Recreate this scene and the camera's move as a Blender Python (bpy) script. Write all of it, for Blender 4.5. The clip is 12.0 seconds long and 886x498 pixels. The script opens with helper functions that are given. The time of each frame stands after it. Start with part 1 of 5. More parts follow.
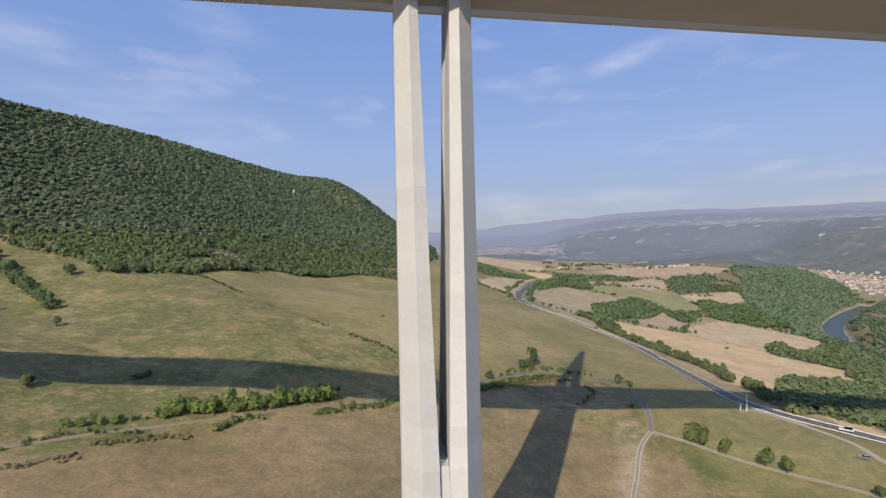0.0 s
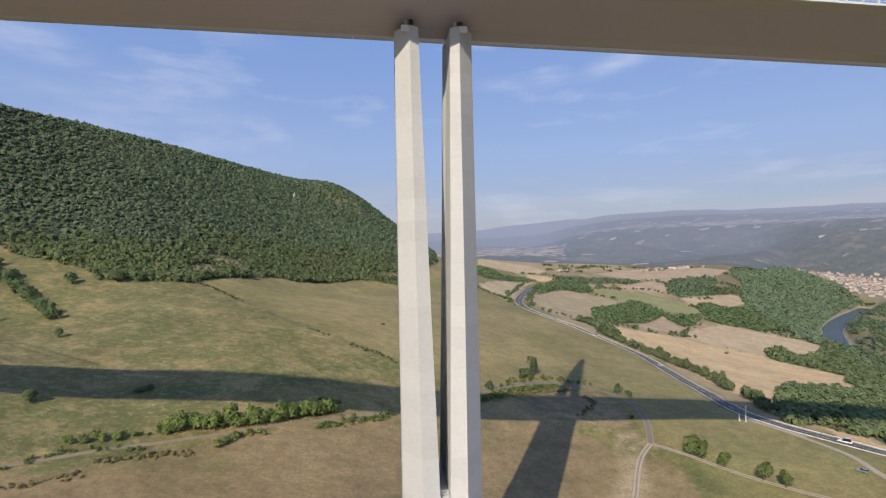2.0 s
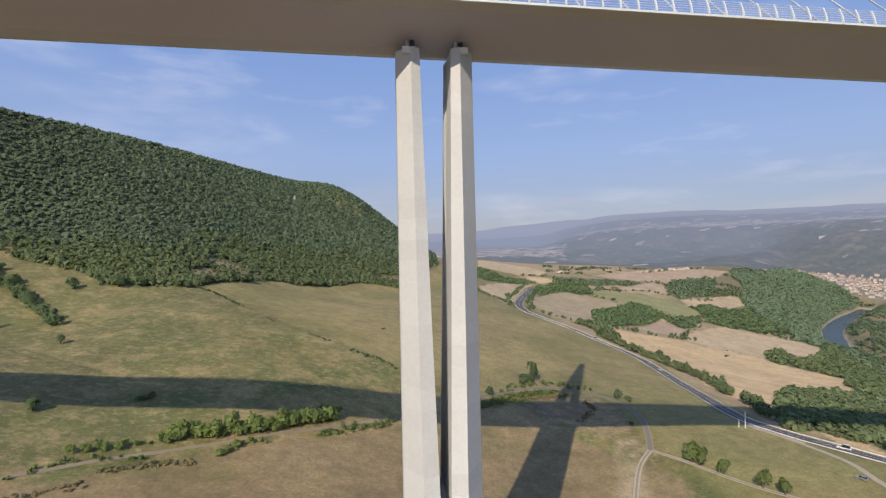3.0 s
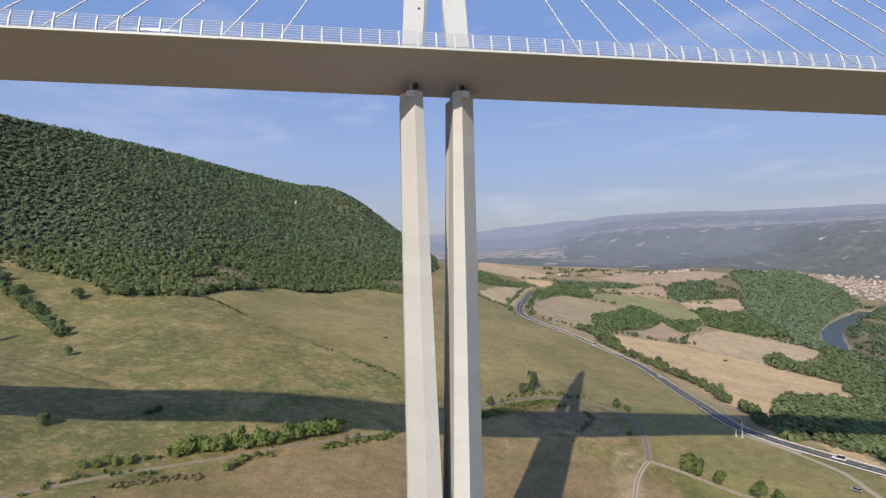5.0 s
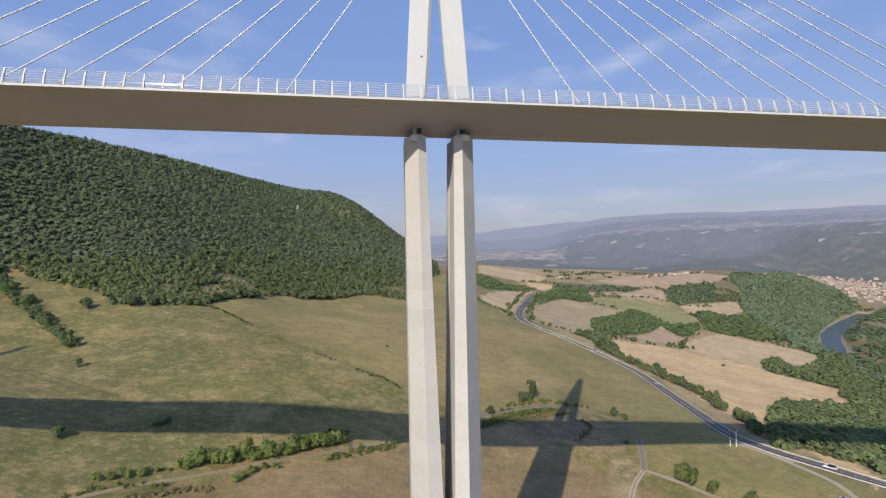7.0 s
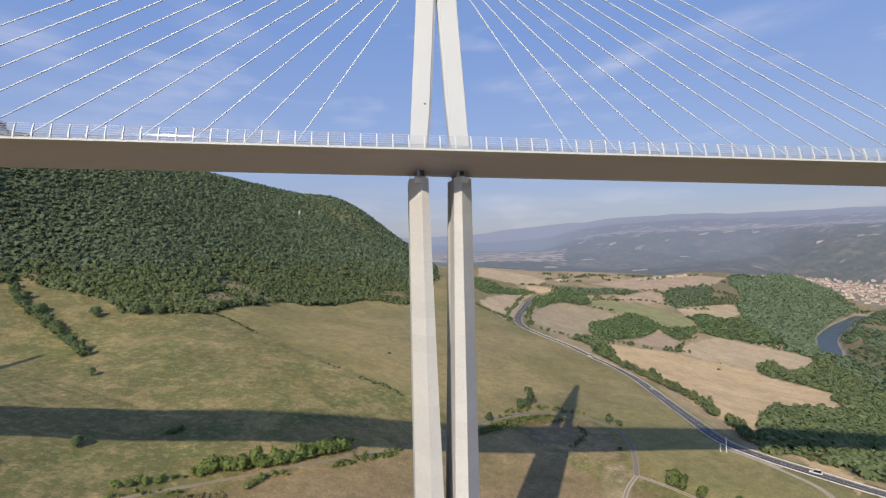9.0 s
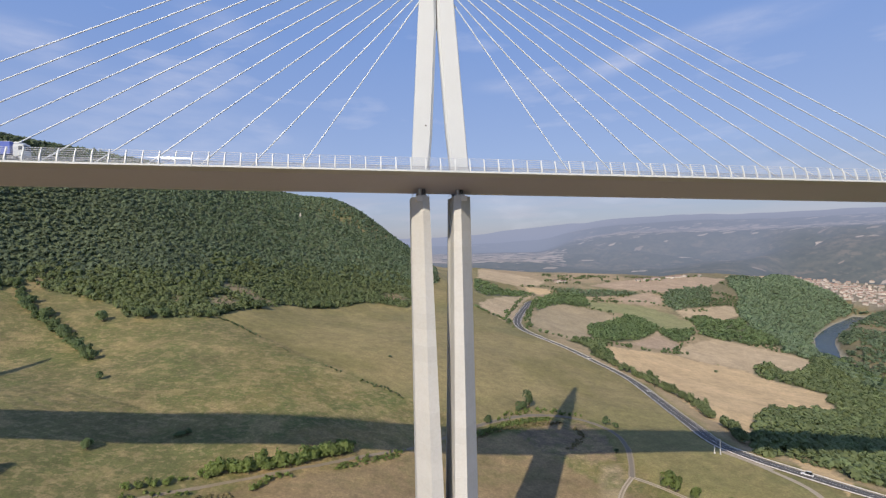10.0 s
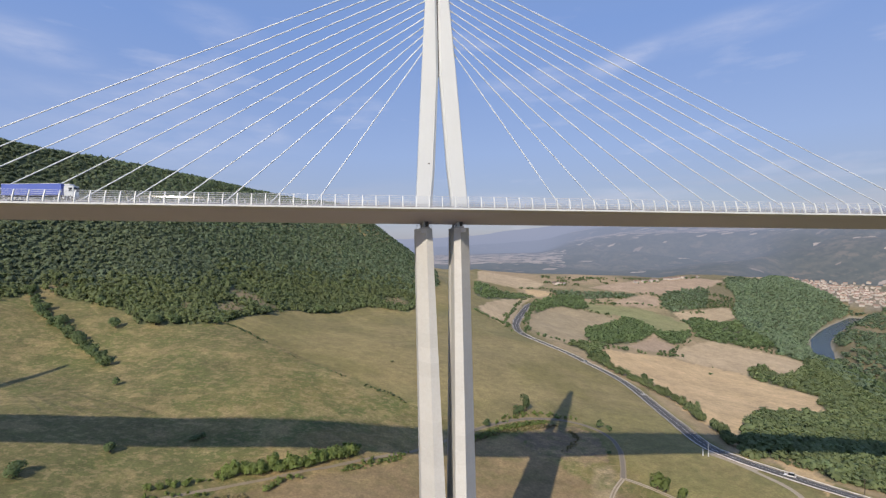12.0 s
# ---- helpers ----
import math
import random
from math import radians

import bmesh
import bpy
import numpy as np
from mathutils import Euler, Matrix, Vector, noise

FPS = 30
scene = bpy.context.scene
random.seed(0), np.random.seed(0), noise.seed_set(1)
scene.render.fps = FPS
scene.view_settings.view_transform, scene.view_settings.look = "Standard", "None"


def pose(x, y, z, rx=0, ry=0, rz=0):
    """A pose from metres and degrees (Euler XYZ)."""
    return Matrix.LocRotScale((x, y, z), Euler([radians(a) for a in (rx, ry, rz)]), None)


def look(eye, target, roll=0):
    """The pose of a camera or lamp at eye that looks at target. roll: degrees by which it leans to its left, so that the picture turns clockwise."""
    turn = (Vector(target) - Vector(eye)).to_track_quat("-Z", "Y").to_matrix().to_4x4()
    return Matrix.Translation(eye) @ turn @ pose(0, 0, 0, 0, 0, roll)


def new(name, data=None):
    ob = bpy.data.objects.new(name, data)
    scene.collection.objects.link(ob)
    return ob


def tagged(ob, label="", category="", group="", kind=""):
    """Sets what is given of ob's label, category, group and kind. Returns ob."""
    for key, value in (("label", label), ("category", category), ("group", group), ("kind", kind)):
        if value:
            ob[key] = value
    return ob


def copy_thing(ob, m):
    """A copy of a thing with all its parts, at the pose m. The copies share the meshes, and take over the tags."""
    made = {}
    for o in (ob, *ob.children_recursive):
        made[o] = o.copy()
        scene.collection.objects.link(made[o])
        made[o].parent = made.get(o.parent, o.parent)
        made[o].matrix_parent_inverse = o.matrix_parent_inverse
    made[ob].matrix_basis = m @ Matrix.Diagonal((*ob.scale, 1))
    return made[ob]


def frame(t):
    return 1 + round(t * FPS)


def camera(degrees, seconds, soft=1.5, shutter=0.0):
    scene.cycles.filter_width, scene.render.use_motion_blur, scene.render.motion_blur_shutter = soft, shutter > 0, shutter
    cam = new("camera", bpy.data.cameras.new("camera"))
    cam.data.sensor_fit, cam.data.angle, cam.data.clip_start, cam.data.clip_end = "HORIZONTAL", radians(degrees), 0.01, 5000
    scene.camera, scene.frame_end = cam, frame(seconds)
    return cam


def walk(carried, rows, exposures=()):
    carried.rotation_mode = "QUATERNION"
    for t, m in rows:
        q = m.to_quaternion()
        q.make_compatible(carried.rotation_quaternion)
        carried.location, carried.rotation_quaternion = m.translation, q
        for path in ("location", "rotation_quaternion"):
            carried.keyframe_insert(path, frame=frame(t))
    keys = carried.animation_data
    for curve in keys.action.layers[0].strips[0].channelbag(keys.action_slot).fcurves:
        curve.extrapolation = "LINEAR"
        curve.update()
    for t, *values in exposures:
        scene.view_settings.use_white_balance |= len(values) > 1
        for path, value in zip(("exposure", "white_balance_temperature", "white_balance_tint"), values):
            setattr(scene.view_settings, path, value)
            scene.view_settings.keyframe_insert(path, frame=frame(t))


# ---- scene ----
cam = camera(84.00, 12.0, 1.3)
PATH = [
    (0, (-9.57, -99.08, -47.23), (1.17, 0.32, -49.07), -1.16),
    (0.5, (-9.59, -99.39, -45.70), (1.17, 0.01, -47.54), -1.15),
    (1, (-9.59, -99.73, -44.13), (1.14, -0.33, -45.97), -1.15),
    (1.5, (-9.63, -99.88, -42.60), (1.11, -0.47, -44.44), -1.15),
    (2, (-9.71, -100.01, -41.04), (1.03, -0.60, -42.87), -1.15),
    (2.5, (-9.79, -100.36, -39.38), (0.94, -0.96, -41.20), -1.15),
    (3, (-9.88, -100.88, -37.49), (0.84, -1.47, -39.29), -1.16),
    (5, (-10.63, -104.87, -30.41), (-0.00, -5.46, -32.19), -1.21),
    (5.5, (-10.79, -106.14, -28.60), (-0.18, -6.72, -30.36), -1.22),
    (6, (-11.02, -107.63, -26.70), (-0.43, -8.21, -28.43), -1.22),
    (6.5, (-11.20, -109.41, -24.92), (-0.63, -9.99, -26.63), -1.24),
    (7, (-11.42, -111.36, -23.00), (-0.87, -11.93, -24.70), -1.25),
    (9, (-12.67, -121.39, -15.45), (-2.08, -21.97, -17.09), -1.27),
    (9.5, (-13.01, -124.41, -13.59), (-2.42, -24.99, -15.20), -1.27),
    (10, (-13.35, -127.54, -11.72), (-2.72, -28.11, -13.31), -1.27),
    (10.5, (-13.77, -130.68, -9.88), (-3.17, -31.25, -11.48), -1.27),
    (11, (-14.21, -134.07, -7.90), (-3.63, -34.64, -9.52), -1.28),
    (11.5, (-14.61, -137.56, -6.09), (-4.02, -38.13, -7.75), -1.27),
    (12, (-15.09, -141.27, -4.07), (-4.45, -41.85, -5.74), -1.29),
]
walk(cam, [(t, look(e, g, r)) for t, e, g, r in PATH], ((0, 0.20, 7030, 13), (12, 0.17, 7030, 13)))

# ---- light ----
SUN = Vector((134.7, 259.6, -225.3)).normalized()      # the way the sunlight travels
sun = new("sun", bpy.data.lights.new("sun", "SUN"))
sun.data.energy, sun.data.angle, sun.data.color = 3.9, radians(0.5), (1.0, 0.92, 0.79)
sun.matrix_world = look((0, 0, 400), Vector((0, 0, 400)) + SUN)

world = bpy.data.worlds.new("sky")
scene.world = world
world.use_nodes = True
wn, wl = world.node_tree.nodes, world.node_tree.links
sky = wn.new("ShaderNodeTexSky")
sky.sky_type, sky.sun_disc = "NISHITA", False
sky.sun_elevation = math.asin(-SUN.z)
sky.sun_rotation = math.atan2(-SUN.x, -SUN.y)
sky.altitude, sky.air_density, sky.dust_density, sky.ozone_density = 500, 1.0, 0.6, 2.5
# thin high cloud, drawn out in streaks and wisps: azimuth, height, tilt, half length, half width, strength
WISPS = ((16.3, 17.3, 1, 6.5, 1.0, 0.36), (26.8, 18.6, 15, 5.5, 1.3, 0.5), (37.0, 19.8, 4, 8.5, 1.6, 0.36), (-20.6, 15.8, 10, 5.5, 1.8, 0.42), (-13.4, 12.3, -19, 3.2, 1.4, 0.42), (-33.0, 17.9, -9, 5.0, 1.9, 0.42), (-17.5, 22.0, -13, 5.5, 1.9, 0.3), (13.7, 4.1, -4, 4.5, 1.3, 0.4), (28.0, 4.6, -3, 9.0, 0.8, 0.3), (-24.0, 11.5, -8, 16.0, 5.5, 0.24))
geo = wn.new("ShaderNodeTexCoord")
stretch = wn.new("ShaderNodeMapping")
stretch.inputs["Scale"].default_value = (2.2, 1.6, 8.5)
stretch.inputs["Rotation"].default_value = (0.0, radians(14), 0.0)
streak = wn.new("ShaderNodeTexNoise")
streak.inputs["Scale"].default_value, streak.inputs["Detail"].default_value = 2.3, 7
streak.inputs["Roughness"].default_value = 0.55
ramp = wn.new("ShaderNodeValToRGB")
ramp.color_ramp.elements[0].position, ramp.color_ramp.elements[1].position = 0.56, 0.86
ramp.color_ramp.elements[1].color = (0.42, 0.42, 0.42, 1)
veil = wn.new("ShaderNodeMixRGB")
veil.inputs["Color2"].default_value = (5.6, 6.0, 7.2, 1)
wl.new(geo.outputs["Generated"], stretch.inputs["Vector"])
wl.new(stretch.outputs["Vector"], streak.inputs["Vector"])
wl.new(streak.outputs["Fac"], ramp.inputs["Fac"])


def wisp(az, el, tilt, half, thick, strength):
    """How far a direction lies in a drawn-out wisp of cirrus, all in degrees."""
    a, e, k = radians(az), radians(el), radians(tilt)
    mid = Vector((math.sin(a) * math.cos(e), math.cos(a) * math.cos(e), math.sin(e)))
    east = Vector((math.cos(a), -math.sin(a), 0))
    north = east.cross(mid) * -1 if east.cross(mid).z < 0 else east.cross(mid)
    gap = wn.new("ShaderNodeVectorMath")
    gap.operation, gap.inputs[1].default_value = "SUBTRACT", mid
    wl.new(geo.outputs["Generated"], gap.inputs[0])
    off = wn.new("ShaderNodeCombineXYZ")
    for k_axis, (axis, reach) in enumerate(((east * math.cos(k) + north * math.sin(k), half), (north * math.cos(k) - east * math.sin(k), thick))):
        d = wn.new("ShaderNodeVectorMath")
        d.operation, d.inputs[1].default_value = "DOT_PRODUCT", axis / radians(reach)
        wl.new(gap.outputs[0], d.inputs[0])
        wl.new(d.outputs["Value"], off.inputs[k_axis])
    far = wn.new("ShaderNodeVectorMath")
    far.operation = "LENGTH"
    wl.new(off.outputs[0], far.inputs[0])
    near = wn.new("ShaderNodeMapRange")
    near.interpolation_type = "SMOOTHERSTEP"
    near.inputs["From Min"].default_value, near.inputs["From Max"].default_value = 1.35, 0.0
    near.inputs["To Max"].default_value = strength
    wl.new(far.outputs["Value"], near.inputs["Value"])
    return near.outputs["Result"]


def joined(a, b, how):
    k = wn.new("ShaderNodeMath")
    k.operation = how
    wl.new(a, k.inputs[0])
    wl.new(b, k.inputs[1])
    return k.outputs[0]


shred = wn.new("ShaderNodeTexNoise")
shred.inputs["Scale"].default_value, shred.inputs["Detail"].default_value, shred.inputs["Roughness"].default_value = 4.5, 8, 0.6
torn = wn.new("ShaderNodeMapRange")
torn.inputs["From Min"].default_value, torn.inputs["From Max"].default_value = 0.27, 0.78
wl.new(stretch.outputs["Vector"], shred.inputs["Vector"])
wl.new(shred.outputs["Fac"], torn.inputs["Value"])
cirrus = wisp(*WISPS[0])
for w in WISPS[1:]:
    cirrus = joined(cirrus, wisp(*w), "MAXIMUM")
cirrus = joined(joined(cirrus, torn.outputs["Result"], "MULTIPLY"), ramp.outputs["Color"], "MAXIMUM")
wl.new(cirrus, veil.inputs["Fac"])
# the haze of a dry summer day: lilac-white over the horizon, clear blue higher up
up = wn.new("ShaderNodeSeparateXYZ")
low = wn.new("ShaderNodeValToRGB")
low.color_ramp.elements[0].position, low.color_ramp.elements[0].color = 0.0, (0.250, 0.292, 0.425, 1)
low.color_ramp.elements[1].position, low.color_ramp.elements[1].color = 0.75, (0.215, 0.33, 0.63, 1)
for at, colour in ((0.06, (0.262, 0.328, 0.510, 1)), (0.17, (0.258, 0.378, 0.685, 1)), (0.38, (0.182, 0.325, 0.705, 1))):
    low.color_ramp.elements.new(at).color = colour
gain = wn.new("ShaderNodeVectorMath")
gain.operation = "SCALE"
gain.inputs["Scale"].default_value = 8.0
haze = wn.new("ShaderNodeMixRGB")
haze.inputs["Fac"].default_value = 0.82
wl.new(geo.outputs["Generated"], up.inputs[0])
wl.new(up.outputs["Z"], low.inputs["Fac"])
wl.new(low.outputs["Color"], gain.inputs[0])
wl.new(gain.outputs[0], haze.inputs["Color2"])
wl.new(sky.outputs["Color"], haze.inputs["Color1"])
wl.new(haze.outputs["Color"], veil.inputs["Color1"])
bank = wn.new("ShaderNodeTexNoise")
bank.inputs["Scale"].default_value, bank.inputs["Detail"].default_value = 1.6, 6
flat = wn.new("ShaderNodeMapping")
flat.inputs["Scale"].default_value = (3.0, 3.0, 26.0)
low_bank = wn.new("ShaderNodeValToRGB")
low_bank.color_ramp.elements[0].position, low_bank.color_ramp.elements[0].color = 0.012, (0, 0, 0, 1)
low_bank.color_ramp.elements[1].position, low_bank.color_ramp.elements[1].color = 0.13, (0, 0, 0, 1)
low_bank.color_ramp.elements.new(0.05).color = (0.38, 0.38, 0.38, 1)
thin = wn.new("ShaderNodeMapRange")
thin.inputs["From Min"].default_value, thin.inputs["From Max"].default_value = 0.48, 0.68
both = wn.new("ShaderNodeMath")
both.operation = "MULTIPLY"
pale_bank = wn.new("ShaderNodeMixRGB")
pale_bank.inputs["Color2"].default_value = (4.0, 4.15, 5.0, 1)
wl.new(geo.outputs["Generated"], flat.inputs["Vector"])
wl.new(flat.outputs["Vector"], bank.inputs["Vector"])
wl.new(bank.outputs["Fac"], thin.inputs["Value"])
wl.new(up.outputs["Z"], low_bank.inputs["Fac"])
wl.new(thin.outputs["Result"], both.inputs[0])
wl.new(low_bank.outputs["Color"], both.inputs[1])
wl.new(both.outputs[0], pale_bank.inputs["Fac"])
wl.new(veil.outputs["Color"], pale_bank.inputs["Color1"])
bg = wn["Background"]
bg.inputs["Strength"].default_value = 0.12
wl.new(pale_bank.outputs["Color"], bg.inputs["Color"])


# ---- materials ----
def material(name, colour, rough=0.8, metal=0.0, grain=(), bump=(), attribute="", tone="", random_tone=0.0, mottle=(), masked=()):
    """A surface: colour, or a colour attribute; grain rows (scale, amount, colour) of noise mixed in; bump rows (scale, metres)."""
    m = bpy.data.materials.new(name)
    m.use_nodes = True
    n, l = m.node_tree.nodes, m.node_tree.links
    b = n["Principled BSDF"]
    b.inputs["Roughness"].default_value, b.inputs["Metallic"].default_value = rough, metal
    co = n.new("ShaderNodeTexCoord").outputs["Object"]
    if attribute:
        a = n.new("ShaderNodeAttribute")
        a.attribute_name = attribute
        out = a.outputs["Color"]
    else:
        c = n.new("ShaderNodeRGB")
        c.outputs[0].default_value = (*colour, 1)
        out = c.outputs[0]
    for scale, amount, tint in grain:
        t = n.new("ShaderNodeTexNoise")
        t.inputs["Scale"].default_value, t.inputs["Detail"].default_value = scale, 5
        t.inputs["Roughness"].default_value = 0.62
        l.new(co, t.inputs["Vector"])
        r = n.new("ShaderNodeMapRange")
        r.inputs["From Min"].default_value, r.inputs["From Max"].default_value = 0.38, 0.66
        r.inputs["To Max"].default_value = amount
        l.new(t.outputs["Fac"], r.inputs["Value"])
        x = n.new("ShaderNodeMixRGB")
        l.new(r.outputs["Result"], x.inputs["Fac"])
        l.new(out, x.inputs["Color1"])
        x.inputs["Color2"].default_value = (*tint, 1)
        out = x.outputs["Color"]
    for scale, amount, tint, shift in masked:
        # patches that keep to where the attribute's alpha lets them
        t = n.new("ShaderNodeTexNoise")
        t.inputs["Scale"].default_value, t.inputs["Detail"].default_value = scale, 6
        t.inputs["Roughness"].default_value = 0.68
        q = n.new("ShaderNodeMapping")
        q.inputs["Location"].default_value = (shift * 31.0, shift * 17.0, 0)
        q.inputs["Rotation"].default_value = (0, 0, 0.5)
        q.inputs["Scale"].default_value = (0.8, 1.15, 1)
        l.new(co, q.inputs["Vector"])
        l.new(q.outputs["Vector"], t.inputs["Vector"])
        r = n.new("ShaderNodeMapRange")
        r.inputs["From Min"].default_value, r.inputs["From Max"].default_value, r.inputs["To Max"].default_value = 0.52, 0.58, amount
        l.new(t.outputs["Fac"], r.inputs["Value"])
        k = n.new("ShaderNodeMath")
        k.operation = "MULTIPLY"
        l.new(r.outputs["Result"], k.inputs[0])
        l.new(a.outputs["Alpha"], k.inputs[1])
        x = n.new("ShaderNodeMixRGB")
        l.new(k.outputs[0], x.inputs["Fac"])
        l.new(out, x.inputs["Color1"])
        x.inputs["Color2"].default_value = (*tint, 1)
        out = x.outputs["Color"]
    for scale, amount in mottle:
        t = n.new("ShaderNodeTexNoise")
        t.inputs["Scale"].default_value, t.inputs["Detail"].default_value = scale, 4
        t.inputs["Roughness"].default_value = 0.65
        l.new(co, t.inputs["Vector"])
        r = n.new("ShaderNodeMapRange")
        r.inputs["From Min"].default_value, r.inputs["From Max"].default_value = 0.3, 0.7
        r.inputs["To Min"].default_value, r.inputs["To Max"].default_value = 1 - amount, 1 + amount
        l.new(t.outputs["Fac"], r.inputs["Value"])
        x = n.new("ShaderNodeMixRGB")
        x.blend_type = "MULTIPLY"
        x.inputs["Fac"].default_value = 1
        l.new(out, x.inputs["Color1"])
        l.new(r.outputs["Result"], x.inputs["Color2"])
        out = x.outputs["Color"]
    if tone or random_tone:
        v = n.new("ShaderNodeHueSaturation")
        if tone:
            a = n.new("ShaderNodeAttribute")
            a.attribute_name = tone
            l.new(a.outputs["Fac"], v.inputs["Value"])
        else:
            i = n.new("ShaderNodeObjectInfo")
            r = n.new("ShaderNodeMapRange")
            r.inputs["To Min"].default_value, r.inputs["To Max"].default_value = 1 - random_tone, 1 + random_tone
            l.new(i.outputs["Random"], r.inputs["Value"])
            l.new(r.outputs["Result"], v.inputs["Value"])
        l.new(out, v.inputs["Color"])
        out = v.outputs["Color"]
    l.new(out, b.inputs["Base Color"])
    last = None
    for scale, height in bump:
        t = n.new("ShaderNodeTexNoise")
        t.inputs["Scale"].default_value, t.inputs["Detail"].default_value = scale, 6
        l.new(co, t.inputs["Vector"])
        k = n.new("ShaderNodeBump")
        k.inputs["Distance"].default_value = height
        l.new(t.outputs["Fac"], k.inputs["Height"])
        if last:
            l.new(last, k.inputs["Normal"])
        last = k.outputs["Normal"]
    if last:
        l.new(last, b.inputs["Normal"])
    return m


GROUND = material("grassland", (0.2, 0.2, 0.1), 0.95, attribute="cover", bump=((0.35, 0.25), (1.8, 0.12)), masked=((0.028, 0.62, (0.100, 0.118, 0.032), 11), (0.055, 0.42, (0.34, 0.255, 0.12), 4), (0.13, 0.45, (0.110, 0.120, 0.036), 7), (0.3, 0.35, (0.36, 0.27, 0.14), 2), (1.1, 0.3, (0.10, 0.105, 0.036), 5)), mottle=((0.03, 0.16), (0.16, 0.18), (0.8, 0.22), (3.5, 0.20)))
ASPHALT = material("asphalt", (0.085, 0.082, 0.078), 0.9, grain=((0.3, 0.5, (0.115, 0.111, 0.105)), (9, 0.3, (0.06, 0.058, 0.056))), bump=((20, 0.01),))
LANE_GREY = material("worn_asphalt", (0.175, 0.155, 0.125), 0.95, grain=((0.3, 0.5, (0.215, 0.185, 0.14)), (6, 0.3, (0.13, 0.115, 0.095))), bump=((12, 0.01),))
GRAVEL = material("gravel", (0.38, 0.325, 0.245), 0.95, grain=((0.3, 0.55, (0.27, 0.215, 0.135)), (4, 0.4, (0.46, 0.41, 0.33))), bump=((3, 0.05),))
PAINT_LINE = material("road_paint", (0.75, 0.75, 0.72), 0.6, grain=((2, 0.3, (0.5, 0.5, 0.48)),))
DIRT = material("earth_track", (0.24, 0.195, 0.135), 0.95, grain=((0.3, 0.5, (0.18, 0.145, 0.085)), (3, 0.4, (0.30, 0.26, 0.19))), bump=((2, 0.06),))
WATER = material("river_water", (0.030, 0.045, 0.048), 0.2, grain=((0.05, 0.5, (0.045, 0.06, 0.055)),), bump=((0.3, 0.3), (1.2, 0.15)))
CONCRETE = material("pier_concrete", (0.515, 0.528, 0.515), 0.82, random_tone=0.035, bump=((0.8, 0.02), (9, 0.006)),
                    grain=((0.16, 0.45, (0.525, 0.52, 0.495)), (0.55, 0.4, (0.47, 0.455, 0.42)), (1.6, 0.3, (0.62, 0.615, 0.60)), (6, 0.15, (0.66, 0.65, 0.63))))
CORBEL = material("fresh_concrete", (0.66, 0.655, 0.63), 0.8, grain=((0.6, 0.4, (0.58, 0.57, 0.54)), (5, 0.2, (0.5, 0.49, 0.47))), bump=((9, 0.005),))
DECK_PAINT = material("deck_paint", (0.470, 0.442, 0.530), 0.5, grain=((0.05, 0.4, (0.44, 0.412, 0.488)), (1.2, 0.2, (0.40, 0.374, 0.44))), bump=((0.3, 0.01),))
WHITE_STEEL = material("white_painted_steel", (0.60, 0.64, 0.655), 0.5, grain=((0.2, 0.35, (0.56, 0.595, 0.605)), (3, 0.15, (0.52, 0.545, 0.55))))
STAY_WHITE = material("stay_sheath", (0.68, 0.74, 0.78), 0.4, grain=((0.4, 0.2, (0.63, 0.69, 0.72)),))
GALVANISED = material("galvanised_steel", (0.42, 0.43, 0.44), 0.5, metal=0.3, grain=((1.5, 0.4, (0.34, 0.35, 0.36)),))
RAIL_STEEL = material("weathered_rail", (0.74, 0.73, 0.70), 0.7, grain=((0.8, 0.4, (0.60, 0.58, 0.55)),))
SCREEN_RAIL = material("screen_rail_paint", (0.60, 0.61, 0.63), 0.55, grain=((0.9, 0.35, (0.50, 0.51, 0.53)),))
DARK_STEEL = material("dark_steel", (0.06, 0.06, 0.06), 0.5, metal=0.6, grain=((2, 0.4, (0.10, 0.09, 0.08)),))
LEAF = material("foliage", (0.150, 0.212, 0.102), 0.8, tone="tone", grain=((0.03, 0.5, (0.168, 0.220, 0.096)), (0.5, 0.3, (0.136, 0.198, 0.100))))
def let_light_through(m, share, tint):
    """Leaves pass on some of the light that falls on their far side."""
    n, l = m.node_tree.nodes, m.node_tree.links
    b = n["Principled BSDF"]
    t, x = n.new("ShaderNodeBsdfTranslucent"), n.new("ShaderNodeMixShader")
    c = n.new("ShaderNodeMixRGB")
    c.blend_type = "MULTIPLY"
    c.inputs["Fac"].default_value, c.inputs["Color2"].default_value = 1, (*tint, 1)
    l.new(b.inputs["Base Color"].links[0].from_socket, c.inputs["Color1"])
    l.new(c.outputs["Color"], t.inputs["Color"])
    x.inputs["Fac"].default_value = share
    l.new(b.outputs[0], x.inputs[1])
    l.new(t.outputs[0], x.inputs[2])
    l.new(x.outputs[0], n["Material Output"].inputs["Surface"])


let_light_through(LEAF, 0.5, (1.2, 1.2, 0.9))
FRESH_LEAF = material("fresh_foliage", (0.200, 0.262, 0.088), 0.75, tone="tone", grain=((0.05, 0.5, (0.235, 0.280, 0.095)), (0.6, 0.4, (0.16, 0.225, 0.082))))
# far woods: bluish grey in the leaf colour stands in for haze
HAZED_LEAF = material("hazed_oak_foliage", (0.156, 0.212, 0.130), 0.85, tone="tone", grain=((0.012, 0.5, (0.170, 0.220, 0.124)), (0.06, 0.4, (0.144, 0.200, 0.126))))
let_light_through(HAZED_LEAF, 0.44, (1.15, 1.2, 1.0))
